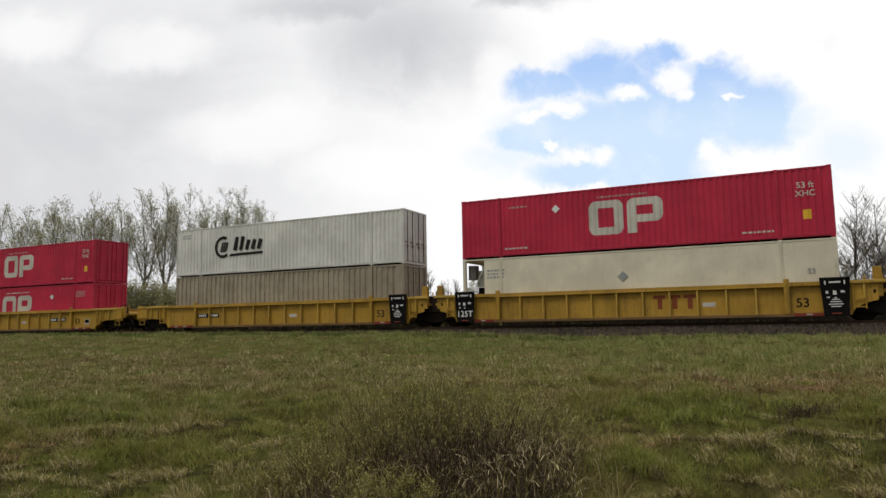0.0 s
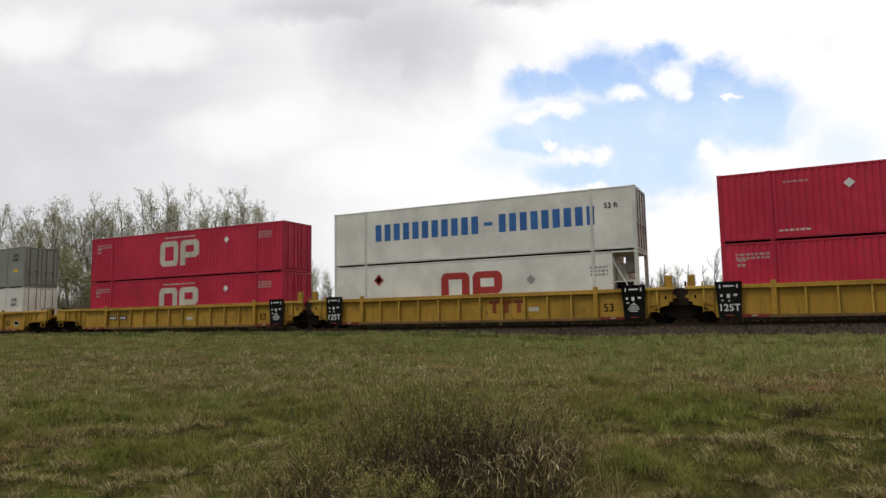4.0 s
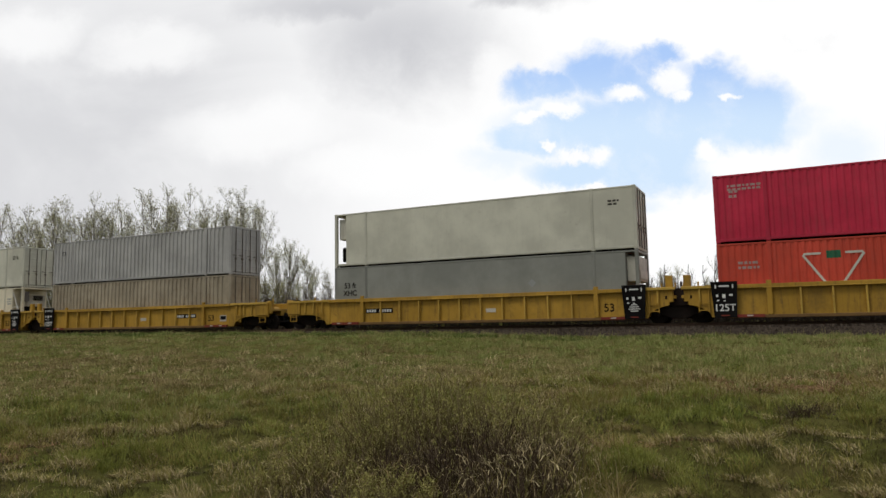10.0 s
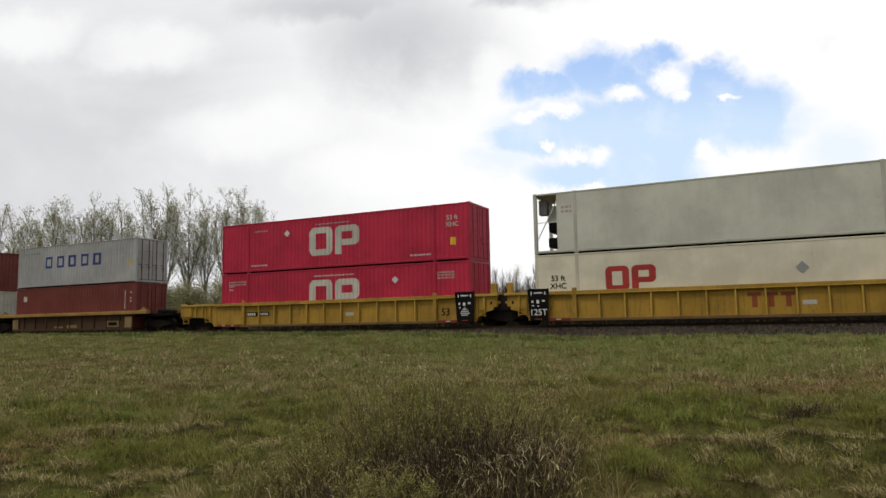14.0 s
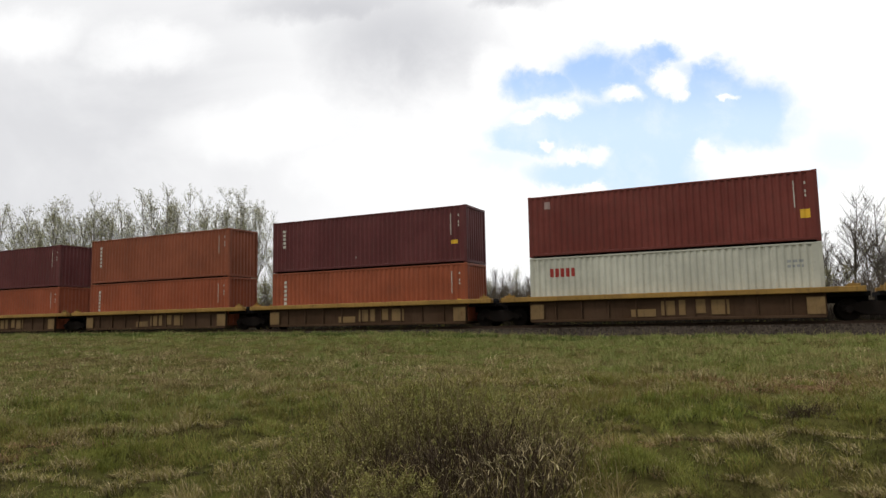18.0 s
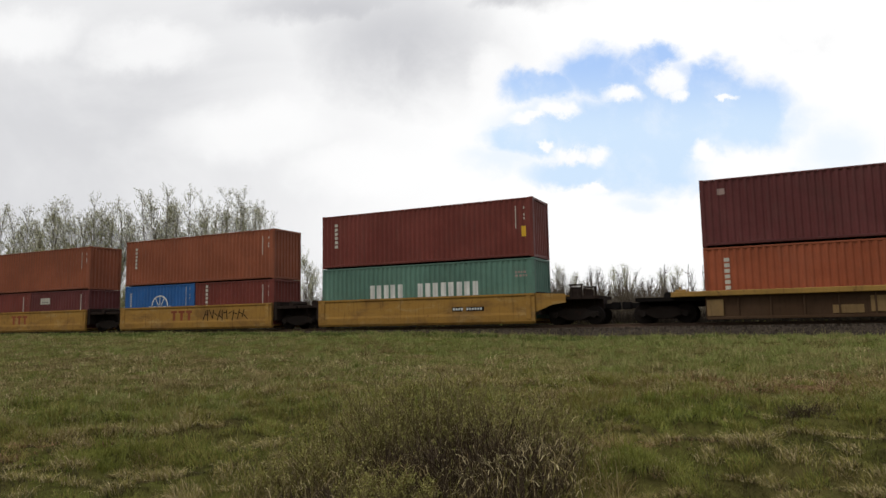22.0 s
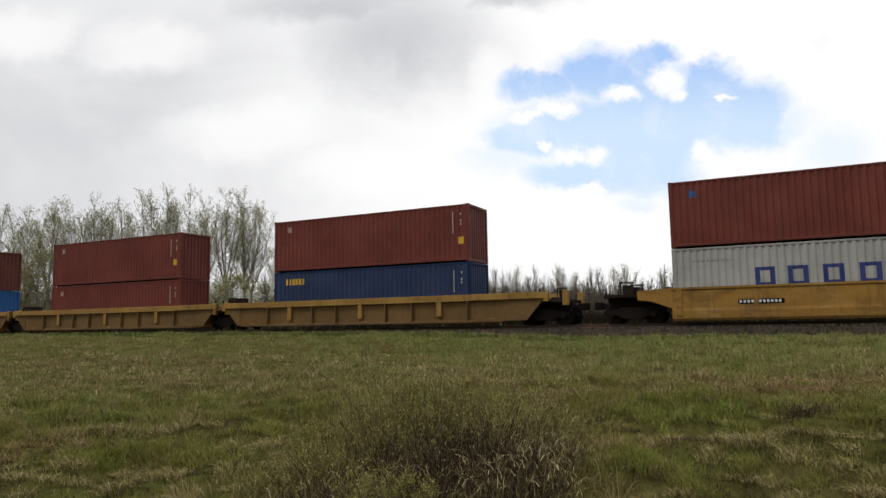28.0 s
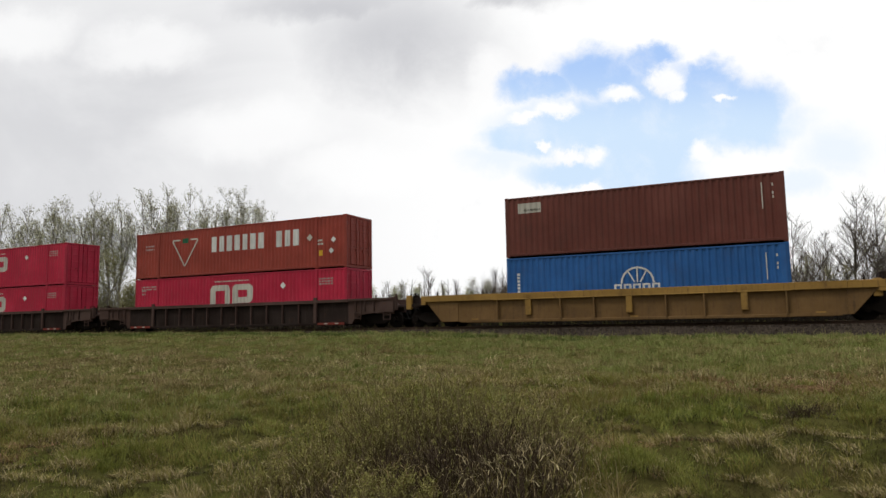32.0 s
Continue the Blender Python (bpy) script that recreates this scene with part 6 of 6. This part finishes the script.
# bearing column, distance, radius, height, stems, how leafy
SHRUBS = ((600, 6.9, 0.42, 0.62, 110, 0.9), (690, 7.1, 0.5, 0.88, 150, 0.9), (770, 6.8, 0.5, 0.92, 160, 0.8), (850, 7.0, 0.5, 0.86, 150, 0.85), (930, 6.8, 0.42, 0.70, 120, 0.8), (760, 6.2, 0.45, 0.66, 240, 0.05), (850, 6.2, 0.45, 0.68, 250, 0.04),
          (700, 6.3, 0.35, 0.66, 120, 0.12), (925, 6.2, 0.35, 0.6, 120, 0.05), (665, 5.75, 0.28, 0.42, 120, 0.6), (705, 5.6, 0.22, 0.34, 70, 0.6), (575, 5.9, 0.3, 0.3, 160, 0.0), (900, 5.8, 0.4, 0.4, 200, 0.0), (540, 6.6, 0.35, 0.44, 70, 0.6), (965, 7.3, 0.35, 0.6, 70, 0.6), (480, 6.8, 0.3, 0.36, 50, 0.6), (1405, 10.4, 0.26, 0.28, 90, 0.1))
for n, (col, dist, radius, tall, stems, leafy) in enumerate(SHRUBS):
    x, y = bearing(col, dist)
    shrub(x, y, radius, tall, stems, 40 + n, leafy, "low leafing shrub with brown stems in the grass" if leafy > 0.3 else "almost bare shrub of thin mauve-brown stems, toned dark for shade")


def thicket_grass():
    """Long dry and olive blades that grow through and round the shrubs, and last year's leaves curled on the stems."""
    rng = np.random.default_rng(23)
    for kind, name, n, tall, label in (("dry_grass", "dry_grass", 2600, 0.34, "long dry blades among the shrubs"), ("grass", "olive_grass", 3600, 0.42, "long olive blades among the shrubs"), ("dry_leaves", "dry_grass", 8000, 0.11, "pale dry leaves curled on the shrub stems")):
        col, dist = rng.uniform(380, 1090, n), rng.uniform(5.2, 7.9, n)
        if kind == "dry_leaves":
            col = np.where(rng.uniform(0, 1, n) < 0.45, rng.uniform(800, 1010, n), col)
        xy = np.array([bearing(c, d) for c, d in zip(col, dist)])
        keep = np.exp(-((col - 770) / 240) ** 2 - ((dist - 6.5) / 1.0) ** 2) > rng.uniform(0, 1, n)
        xy, m = xy[keep], int(keep.sum())
        z = np.array([ground_z(a, b) for a, b in xy]) - 0.01
        bend = np.clip(rng.normal(0.45, 0.25, m), 0.05, 1.1)
        if kind == "dry_leaves":
            z, bend = z + rng.uniform(0.08, 0.48, m), rng.uniform(0.9, 1.7, m)
        ob = blades(kind, np.column_stack([xy, z]), tall * rng.uniform(0.5, 1.5, m), rng.uniform(0.004, 0.009, m), rng.uniform(0, 6.28, m), bend, bpy.data.materials[name], rng)
        tagged(ob, label, "grass", kind="stuff")


thicket_grass()


def track_weeds():
    """Weeds added behind the track, near-black to stand in for shade under the cars."""
    rng = np.random.default_rng(31)
    n = 36000
    x, y = rng.uniform(-75, 16, n), rng.uniform(36.0, 39.5, n)
    z = np.array([ground_z(a, b) for a, b in zip(x, y)]) - 0.01
    mat = grass_material("dark_gap_weed", (0.014, 0.010, 0.007), (0.04, 0.028, 0.018), (0.024, 0.018, 0.011))
    ob = blades("weeds", np.column_stack([x, y, z]), rng.uniform(0.4, 0.95, n), rng.uniform(0.015, 0.045, n), rng.uniform(0, 6.28, n), np.clip(rng.normal(0.4, 0.2, n), 0, 1), mat, rng, False)
    tagged(ob, "near-black brown weeds added to darken the gap under the cars", "weeds", kind="stuff")


def verge_stalks():
    """Tall thin stalks along the foot of the ballast."""
    rng = np.random.default_rng(37)
    n = 900
    x, y = rng.uniform(-45, 12, n), 29.4 - 3.2 * rng.uniform(0, 1, n) ** 1.8
    z = np.array([ground_z(a, b) for a, b in zip(x, y)]) - 0.01
    ob = blades("stalks", np.column_stack([x, y, z]), rng.uniform(0.2, 0.55, n), rng.uniform(0.006, 0.014, n), rng.uniform(0, 6.28, n), np.clip(rng.normal(0.3, 0.2, n), 0, 0.9), bpy.data.materials["hazy_meadow_olive"], rng)
    tagged(ob, "tall thin pale grass stalks beside the ballast", "grass", kind="stuff")


verge_stalks()
track_weeds()

# ---- trees behind the track ----
BARK = earthy("tree_bark", (0.20, 0.18, 0.15), (0.30, 0.275, 0.235), (0.12, 0.1, 0.085), 1.4, 0.9, 0.5, 0.03)
BRUSH_BARK = earthy("brush_bark", (0.11, 0.09, 0.075), (0.17, 0.145, 0.12), (0.06, 0.05, 0.042), 1.4, 0.9, 0.5, 0.03)
SPRING_LEAF = grass_material("spring_leaf", (0.34, 0.345, 0.185), (0.54, 0.53, 0.33), (0.43, 0.41, 0.26))
GREEN_LEAF = grass_material("willow_leaf", (0.23, 0.225, 0.10), (0.40, 0.385, 0.20), (0.31, 0.275, 0.155))


def limb(verts, faces, tips, p, d, length, r, level, rnd, spread, up, splits):
    """A limb of bent pieces that branches on its way; tips collects where leaves grow."""
    pts, rad = [p], [r]
    pieces = (4, 4, 3, 2, 1)[min(level, 4)]
    for i in range(pieces):
        d = (d + Vector((rnd.uniform(-1, 1), rnd.uniform(-1, 1), rnd.uniform(-0.4, 0.7))) * 0.14 + Vector((0, 0, up * 0.06))).normalized()
        p = p + d * length / pieces
        pts.append(p)
        rad.append(r * (1 - 0.72 * (i + 1) / pieces))
        if level < splits:
            for k in range(2 if level else 3):
                if i or level:
                    side = Vector((rnd.uniform(-1, 1), rnd.uniform(-1, 1), 0)).normalized()
                    nd = (d * (1.0 - spread * 0.35) + side * spread * rnd.uniform(0.6, 1.1) + Vector((0, 0, up * 0.25))).normalized()
                    limb(verts, faces, tips, p.copy(), nd, length * rnd.uniform(0.38, 0.6), rad[-1] * 0.72 + 0.004, level + 1, rnd, spread, up, splits)
        if level >= 1:
            tips.append((p.copy(), level))
    tube(verts, faces, pts, rad, 6 if level == 0 else (4 if level < 3 else 3))


def tree(x, y, tall, seed, spread=0.5, up=0.7, splits=3, leaves=5, size=0.16, leaf_mat=None, clear=0.3, lean=(0, 0), label="tall poplar with bare limbs and sparse young leaves", group="poplars behind the track", name="tree", leaf_spread=0.5, thick=0.016, bark=None):
    rnd = random.Random(seed)
    thing = new(name)
    tagged(thing, label, "tree" if name == "tree" else "bush", group)
    thing.location = (x, y, ground_z(x, y) - 0.05)
    wv, wf, tips = [], [], []
    trunk = [Vector((0, 0, 0))]
    r0 = tall * thick
    d = Vector((lean[0], lean[1], 1)).normalized()
    seg = 9
    for i in range(seg):
        d = (d + Vector((rnd.uniform(-1, 1), rnd.uniform(-1, 1), 0)) * 0.06).normalized()
        trunk.append(trunk[-1] + d * tall * 0.92 / seg)
    rad = [r0 * (1 - 0.9 * i / seg) for i in range(seg + 1)]
    tube(wv, wf, trunk, rad, 7)
    for i in range(1, seg):
        t = i / seg
        if t < clear:
            continue
        for k in range(2 if t < 0.8 else 3):
            a = rnd.uniform(0, 6.28)
            side = Vector((math.cos(a), math.sin(a), 0))
            nd = (side * spread * rnd.uniform(0.8, 1.2) + Vector((0, 0, up))).normalized()
            reach = tall * rnd.uniform(0.30, 0.46) * (1.15 - 0.8 * t)
            limb(wv, wf, tips, trunk[i] + (trunk[i + 1] - trunk[i]) * rnd.random(), nd, reach, rad[i] * 0.55, 1, rnd, spread, up, splits)
    flat_mesh("trunk", wv, wf, bark or BARK, thing, "grey-brown trunk and limbs")
    if leaves:
        lv, lf = [], []
        for p, level in tips:
            for k in range(leaves if level >= splits - 1 else leaves // 2):
                q = p + Vector((rnd.gauss(0, 1), rnd.gauss(0, 1), rnd.gauss(0, 1))) * leaf_spread
                leaf(lv, lf, q, size * rnd.uniform(0.6, 1.3), rnd)
        flat_mesh("crown", lv, lf, leaf_mat or SPRING_LEAF, thing, "sparse pale green young leaves")
    return thing


def tree_at(col, dist, top, seed, **more):
    """A tree in the direction of column col whose top reaches row top of the view."""
    x, y = bearing(col, dist)
    ahead = dist * math.cos(math.atan((col - 784) / 1217.5))
    horizon = 573 - (col - 784) * 0.0185
    tall = (horizon - top) / 1217.5 * ahead + 0.18 - ground_z(x, y)
    return tree(x, y, tall * 0.87, seed, **more)


def strip(verts, faces, pts, r0, r1, sides):
    n = len(pts) - 1
    tube(verts, faces, pts, [r0 + (r1 - r0) * k / n for k in range(n + 1)], sides)


def vase_tree(x, y, tall, seed, leaders=4, wide=0.2, fork=0.34, tufts=5, size=0.145, leaf_mat=None, bark=None, label="tall poplar with upswept limbs and young leaves", group="poplars behind the track", twigs=5, flare=1.0):
    """A trunk that forks into upswept leaders; their branches end in sprays of twigs with tufts of young leaves."""
    rnd = random.Random(seed)
    thing = new("tree")
    tagged(thing, label, "tree", group)
    thing.location = (x, y, ground_z(x, y) - 0.05)
    wv, wf, lv, lf = [], [], [], []
    up = Vector((0, 0, 1))
    r0 = tall * 0.013
    trunk = [Vector((0, 0, 0))]
    for k in range(4):
        trunk.append(trunk[-1] + Vector((rnd.uniform(-0.012, 0.012) * tall, rnd.uniform(-0.012, 0.012) * tall, fork * tall / 4)))
    strip(wv, wf, trunk, r0, r0 * 0.8, 7)
    turn = rnd.uniform(0, 6.28)
    for n in range(leaders):
        a = turn + 6.28 * n / leaders + rnd.uniform(-0.4, 0.4)
        out = Vector((math.cos(a), math.sin(a), 0))
        slope = wide * (0.3 if n == 0 else rnd.uniform(1.4, 3.2))
        reach = tall * (1 - fork) * (1.0 if n == 0 else rnd.uniform(0.74, 0.96))
        p = trunk[-1 - n % 2].copy()
        path, pieces = [p], 9
        for k in range(pieces):
            bend = slope * (1.15 - 0.8 * k / pieces)
            p = p + (up + out * bend + Vector((rnd.uniform(-0.1, 0.1), rnd.uniform(-0.1, 0.1), 0))).normalized() * reach / pieces
            path.append(p)
        strip(wv, wf, path, r0 * 0.5, 0.02, 5)
        for k in range(1, pieces + 1):
            t = k / pieces
            for m in range(3 if t > 0.25 else 2):
                b = rnd.uniform(0, 6.28)
                side = Vector((math.cos(b), math.sin(b), 0)) + out * 0.35
                d = (up * rnd.uniform(0.75, 1.3) + side * rnd.uniform(0.6, 1.15) * flare).normalized()
                long = tall * rnd.uniform(0.13, 0.24) * (1.3 - 0.85 * t) * flare ** 0.7
                q = path[k] - (path[k] - path[k - 1]) * rnd.random()
                mid = q + d * long * 0.5
                end = mid + (d + up * 0.35).normalized() * long * 0.5
                strip(wv, wf, [q, mid, end], 0.04 * (1.2 - 0.6 * t), 0.012, 3)
                for w in range(twigs):
                    f = 0.25 + 0.75 * (w + rnd.random()) / twigs
                    base = q + (end - q) * f
                    e = base + (up * rnd.uniform(0.6, 1.2) + Vector((rnd.uniform(-1, 1), rnd.uniform(-1, 1), 0)) * 1.0).normalized() * tall * rnd.uniform(0.035, 0.085)
                    strip(wv, wf, [base, e], 0.012, 0.006, 3)
                    for c in range(tufts):
                        g = rnd.random() ** 0.7
                        leaf(lv, lf, base + (e - base) * g + Vector((rnd.gauss(0, 0.13), rnd.gauss(0, 0.13), rnd.gauss(0, 0.13))), size * rnd.uniform(0.55, 1.25), rnd, slim=0.36)
    flat_mesh("trunk", wv, wf, bark or BARK, thing, "grey-brown trunk and upswept limbs")
    if tufts:
        flat_mesh("crown", lv, lf, leaf_mat or SPRING_LEAF, thing, "sparse pale green young leaves")
    return thing


def vase_at(col, dist, top, seed, **more):
    """Like tree_at, for the upswept kind."""
    x, y = bearing(col, dist)
    ahead = dist * math.cos(math.atan((col - 784) / 1217.5))
    tall = (573 - (col - 784) * 0.0185 - top) / 1217.5 * ahead + 0.18 - ground_z(x, y)
    return vase_tree(x, y, tall * 0.94, seed, **more)


# bearing column, distance, top, leaders, spread of the crown
POPLARS = ((-12, 92, 360, 4, 0.17), (42, 96, 362, 4, 0.12), (84, 90, 352, 5, 0.14), (116, 94, 348, 5, 0.13), (156, 90, 346, 4, 0.10), (188, 95, 348, 3, 0.14), (206, 90, 362, 4, 0.12),
           (252, 92, 338, 4, 0.13), (292, 89, 325, 5, 0.11), (332, 91, 333, 5, 0.10), (362, 96, 354, 4, 0.11), (398, 89, 336, 4, 0.10), (428, 91, 334, 5, 0.11), (446, 95, 352, 3, 0.12))
for n, (col, dist, top, leaders, wide) in enumerate(POPLARS):
    vase_at(col, dist, top, 100 + n, leaders=leaders + 1, wide=wide * 1.15, twigs=6)
for n, (col, dist, top) in enumerate(((492, 100, 432), (515, 100, 425), (545, 104, 452))):
    tree_at(col, dist, top, 140 + n, clear=0.15, spread=0.45, up=0.9, leaves=2, size=0.13, leaf_spread=0.15, splits=3, group="young poplars", label="young poplar with sparse pale leaves")
for n, (col, dist, top, wide) in enumerate(((1410, 62, 378, 0.3), (1512, 58, 334, 0.32), (1566, 60, 345, 0.3), (1604, 56, 350, 0.3), (1345, 75, 440, 0.4), (1375, 72, 428, 0.4), (1462, 66, 408, 0.35))):
    vase_at(col, dist, top, 160 + n, leaders=5, wide=wide * 1.3, fork=0.3, tufts=1, size=0.06, twigs=8, flare=1.7, bark=BRUSH_BARK, group="bare trees", label="bare spreading tree with grey limbs")
tree_at(1260, 62, 432, 191, clear=0.45, spread=0.5, up=0.9, leaves=0, splits=2, group="bare trees", label="thin bare tree with a few upright limbs", thick=0.02, bark=BRUSH_BARK)
tree_at(757, 62, 458, 190, clear=0.4, spread=0.6, up=0.5, leaves=0, splits=2, group="bare trees", label="dead crooked snag without leaves", thick=0.025, bark=BRUSH_BARK)
rnd = random.Random(77)
# green willows at the foot of the poplars
for n, (col, top) in enumerate(((20, 440), (70, 432), (100, 436), (190, 440), (140, 455), (225, 500), (250, 508), (272, 500), (296, 510), (325, 498), (350, 504), (380, 492), (410, 482), (440, 485), (470, 495), (500, 500), (40, 470), (160, 480))):
    tree_at(col, 74 + rnd.uniform(-4, 6), top, 200 + n, clear=0.05, spread=0.55, up=0.8, leaves=5, size=0.17, splits=2, leaf_mat=GREEN_LEAF, group="willows behind the track", label="bushy willow in fresh olive-green leaf", name="bush", leaf_spread=0.4)
# low brush along the far side of the track
for n in range(105):
    col = 480 + n * 11 + rnd.uniform(-10, 10)
    top = (486 if col < 1310 else 464) + rnd.uniform(-22, 16)
    if 870 < col < 1140:
        top = 470 + rnd.uniform(-14, 14)
    if 620 < col < 830:
        top = 500 + rnd.uniform(-10, 10)
    tree_at(col, rnd.uniform(52, 66), top, 300 + n, clear=0.0, spread=0.42, up=1.1, leaves=rnd.choice((0, 0, 0, 2)), size=0.09, splits=2, leaf_mat=GREEN_LEAF if n % 3 == 0 else SPRING_LEAF, group="brush behind the track", label="low brush with bare twigs and few leaves", name="bush", leaf_spread=0.12, thick=0.014, bark=BRUSH_BARK)


def dead_poles():
    """Broken bare trunks that stand up from the brush."""
    rnd = random.Random(9)
    for col, top in ((694, 488), (712, 487), (726, 486), (751, 489), (765, 486), (780, 488), (791, 487), (806, 490), (1165, 478), (1182, 470), (1215, 474), (1240, 478), (655, 494)):
        x, y = bearing(col, rnd.uniform(50, 56))
        z = ground_z(x, y) - 0.05
        tall = (573 - (col - 784) * 0.0185 - top) / 1217.5 * y * 1.08 + 0.18 - z
        thing = new("dead_trunk")
        tagged(thing, "thin bare broken trunk standing in the brush", "dead tree", "dead trunks behind the track")
        thing.location = (x, y, z)
        wv, wf, p = [], [], Vector((0, 0, 0))
        pts, rad = [p], [0.06]
        for k in range(6):
            p = p + Vector((rnd.uniform(-0.12, 0.12), rnd.uniform(-0.12, 0.12), tall * rnd.uniform(0.85, 1.0) / 6))
            pts.append(p), rad.append(0.06 - 0.007 * (k + 1))
        tube(wv, wf, pts, rad, 6)
        for k in (2, 3, 3, 4, 4, 5, 5):
            q = pts[k] + Vector((rnd.choice((-1, 1)) * rnd.uniform(0.2, 0.5), rnd.uniform(-0.3, 0.3), rnd.uniform(0.2, 0.6)))
            tube(wv, wf, (pts[k], q), (0.026, 0.01), 4)
        flat_mesh("trunk", wv, wf, BRUSH_BARK, thing)


dead_poles()


def thicket():
    """Dense grey-brown twigs and dry stalks behind the track."""
    rng = np.random.default_rng(51)
    n = 30000
    col, dist = np.where(rng.uniform(0, 1, n) < 0.3, rng.uniform(1320, 1660, n), np.where(rng.uniform(0, 1, n) < 0.4, rng.uniform(850, 1190, n), rng.uniform(440, 1640, n))), rng.uniform(44, 64, n)
    xy = np.array([bearing(c, d) for c, d in zip(col, dist)])
    z = np.array([ground_z(a, b) for a, b in xy]) - 0.03
    clump = np.array([0.75 + 0.5 * noise.noise((a * 0.25, b * 0.25, 1)) for a, b in xy])
    tall = np.where(col > 1330, 3.3, np.where((col > 620) & (col < 830), 1.9, np.where((col > 850) & (col < 1190), 3.5, 2.6))) * clump * rng.uniform(0.55, 1.25, n)
    mat = grass_material("thicket_twig", (0.075, 0.058, 0.042), (0.20, 0.165, 0.12), (0.125, 0.105, 0.07))
    ob = blades("thicket", np.column_stack([xy, z]), tall, rng.uniform(0.02, 0.055, n), rng.uniform(0, 6.28, n), np.clip(rng.normal(0.42, 0.22, n), 0, 1.0), mat, rng, False)
    tagged(ob, "dense grey-brown thicket of twigs and stalks", "thicket", kind="stuff")
    n = 11000
    col, dist = rng.uniform(-60, 560, n), rng.uniform(92, 112, n)
    xy = np.array([bearing(c, d) for c, d in zip(col, dist)])
    z = np.array([ground_z(a, b) for a, b in xy]) - 0.03
    clump = np.array([0.85 + 0.5 * noise.noise((a * 0.12, b * 0.12, 4)) for a, b in xy])
    tall = (6.0 - 2.0 * np.clip((col - 380) / 150, 0, 1)) * clump * rng.uniform(0.4, 1.15, n)
    mat = grass_material("poplar_shoot", (0.17, 0.15, 0.11), (0.36, 0.33, 0.24), (0.25, 0.25, 0.13))
    ob = blades("thicket", np.column_stack([xy, z]), tall, rng.uniform(0.05, 0.12, n), rng.uniform(0, 6.28, n), np.clip(rng.normal(0.12, 0.1, n), 0, 0.5), mat, rng, False)
    tagged(ob, "grey-green shoots and saplings behind the poplars", "thicket", kind="stuff")


thicket()


def far_woods():
    """A far belt of small spires and rounded crowns."""
    rnd = random.Random(5)
    verts, faces = [], []
    for i in range(900):
        x, y = bearing(rnd.uniform(-250, 1800), rnd.uniform(150, 260))
        h, w = rnd.uniform(3.5, 7.5), rnd.uniform(0.8, 1.8)
        z = ground_z(x, y)
        for k in range(26):
            t = rnd.random()
            a, r = rnd.uniform(0, 6.28), w * (1 - t) ** 0.8 * rnd.uniform(0.3, 1)
            leaf(verts, faces, (x + r * math.cos(a), y + r * math.sin(a), z + h * t), rnd.uniform(0.5, 1.1), rnd)
    ob = stuff_mesh("far_woods", verts, faces, grass_material("far_leaf", (0.04, 0.05, 0.025), (0.09, 0.085, 0.05), (0.07, 0.06, 0.04)))
    tagged(ob, "far belt of small dark spruces and brush", "woods", kind="stuff")


far_woods()


# ---- what moves ----
def motions():
    for thing, x, z in MOVERS:
        walk(thing, [(t, pose(x + s, TRACK_Y, z)) for t, s in GONE])
    walk(backdrop, [(0, pose(0, 0, 0.18, rz=25.97)), (32, pose(0, 0, 0.18, rz=26.55))])
    # the wheels turn while their car rolls past
    for wheelset, x, k in WHEELS:
        times = [i / FPS for i in range(int(32 * FPS) + 1) if -72 < x + gone(i / FPS) < 26]
        if not times:
            continue
        first, last = times[0], times[-1]
        turn = lambda t: (gone(min(last, max(first, t))) - gone(first)) / 0.42
        walk(wheelset, [(t, Matrix.Translation((k, 0, 0.42)) @ Matrix.Rotation(turn(t), 4, "Y")) for t in sorted({0.0, 32.0, *times})])


motions()
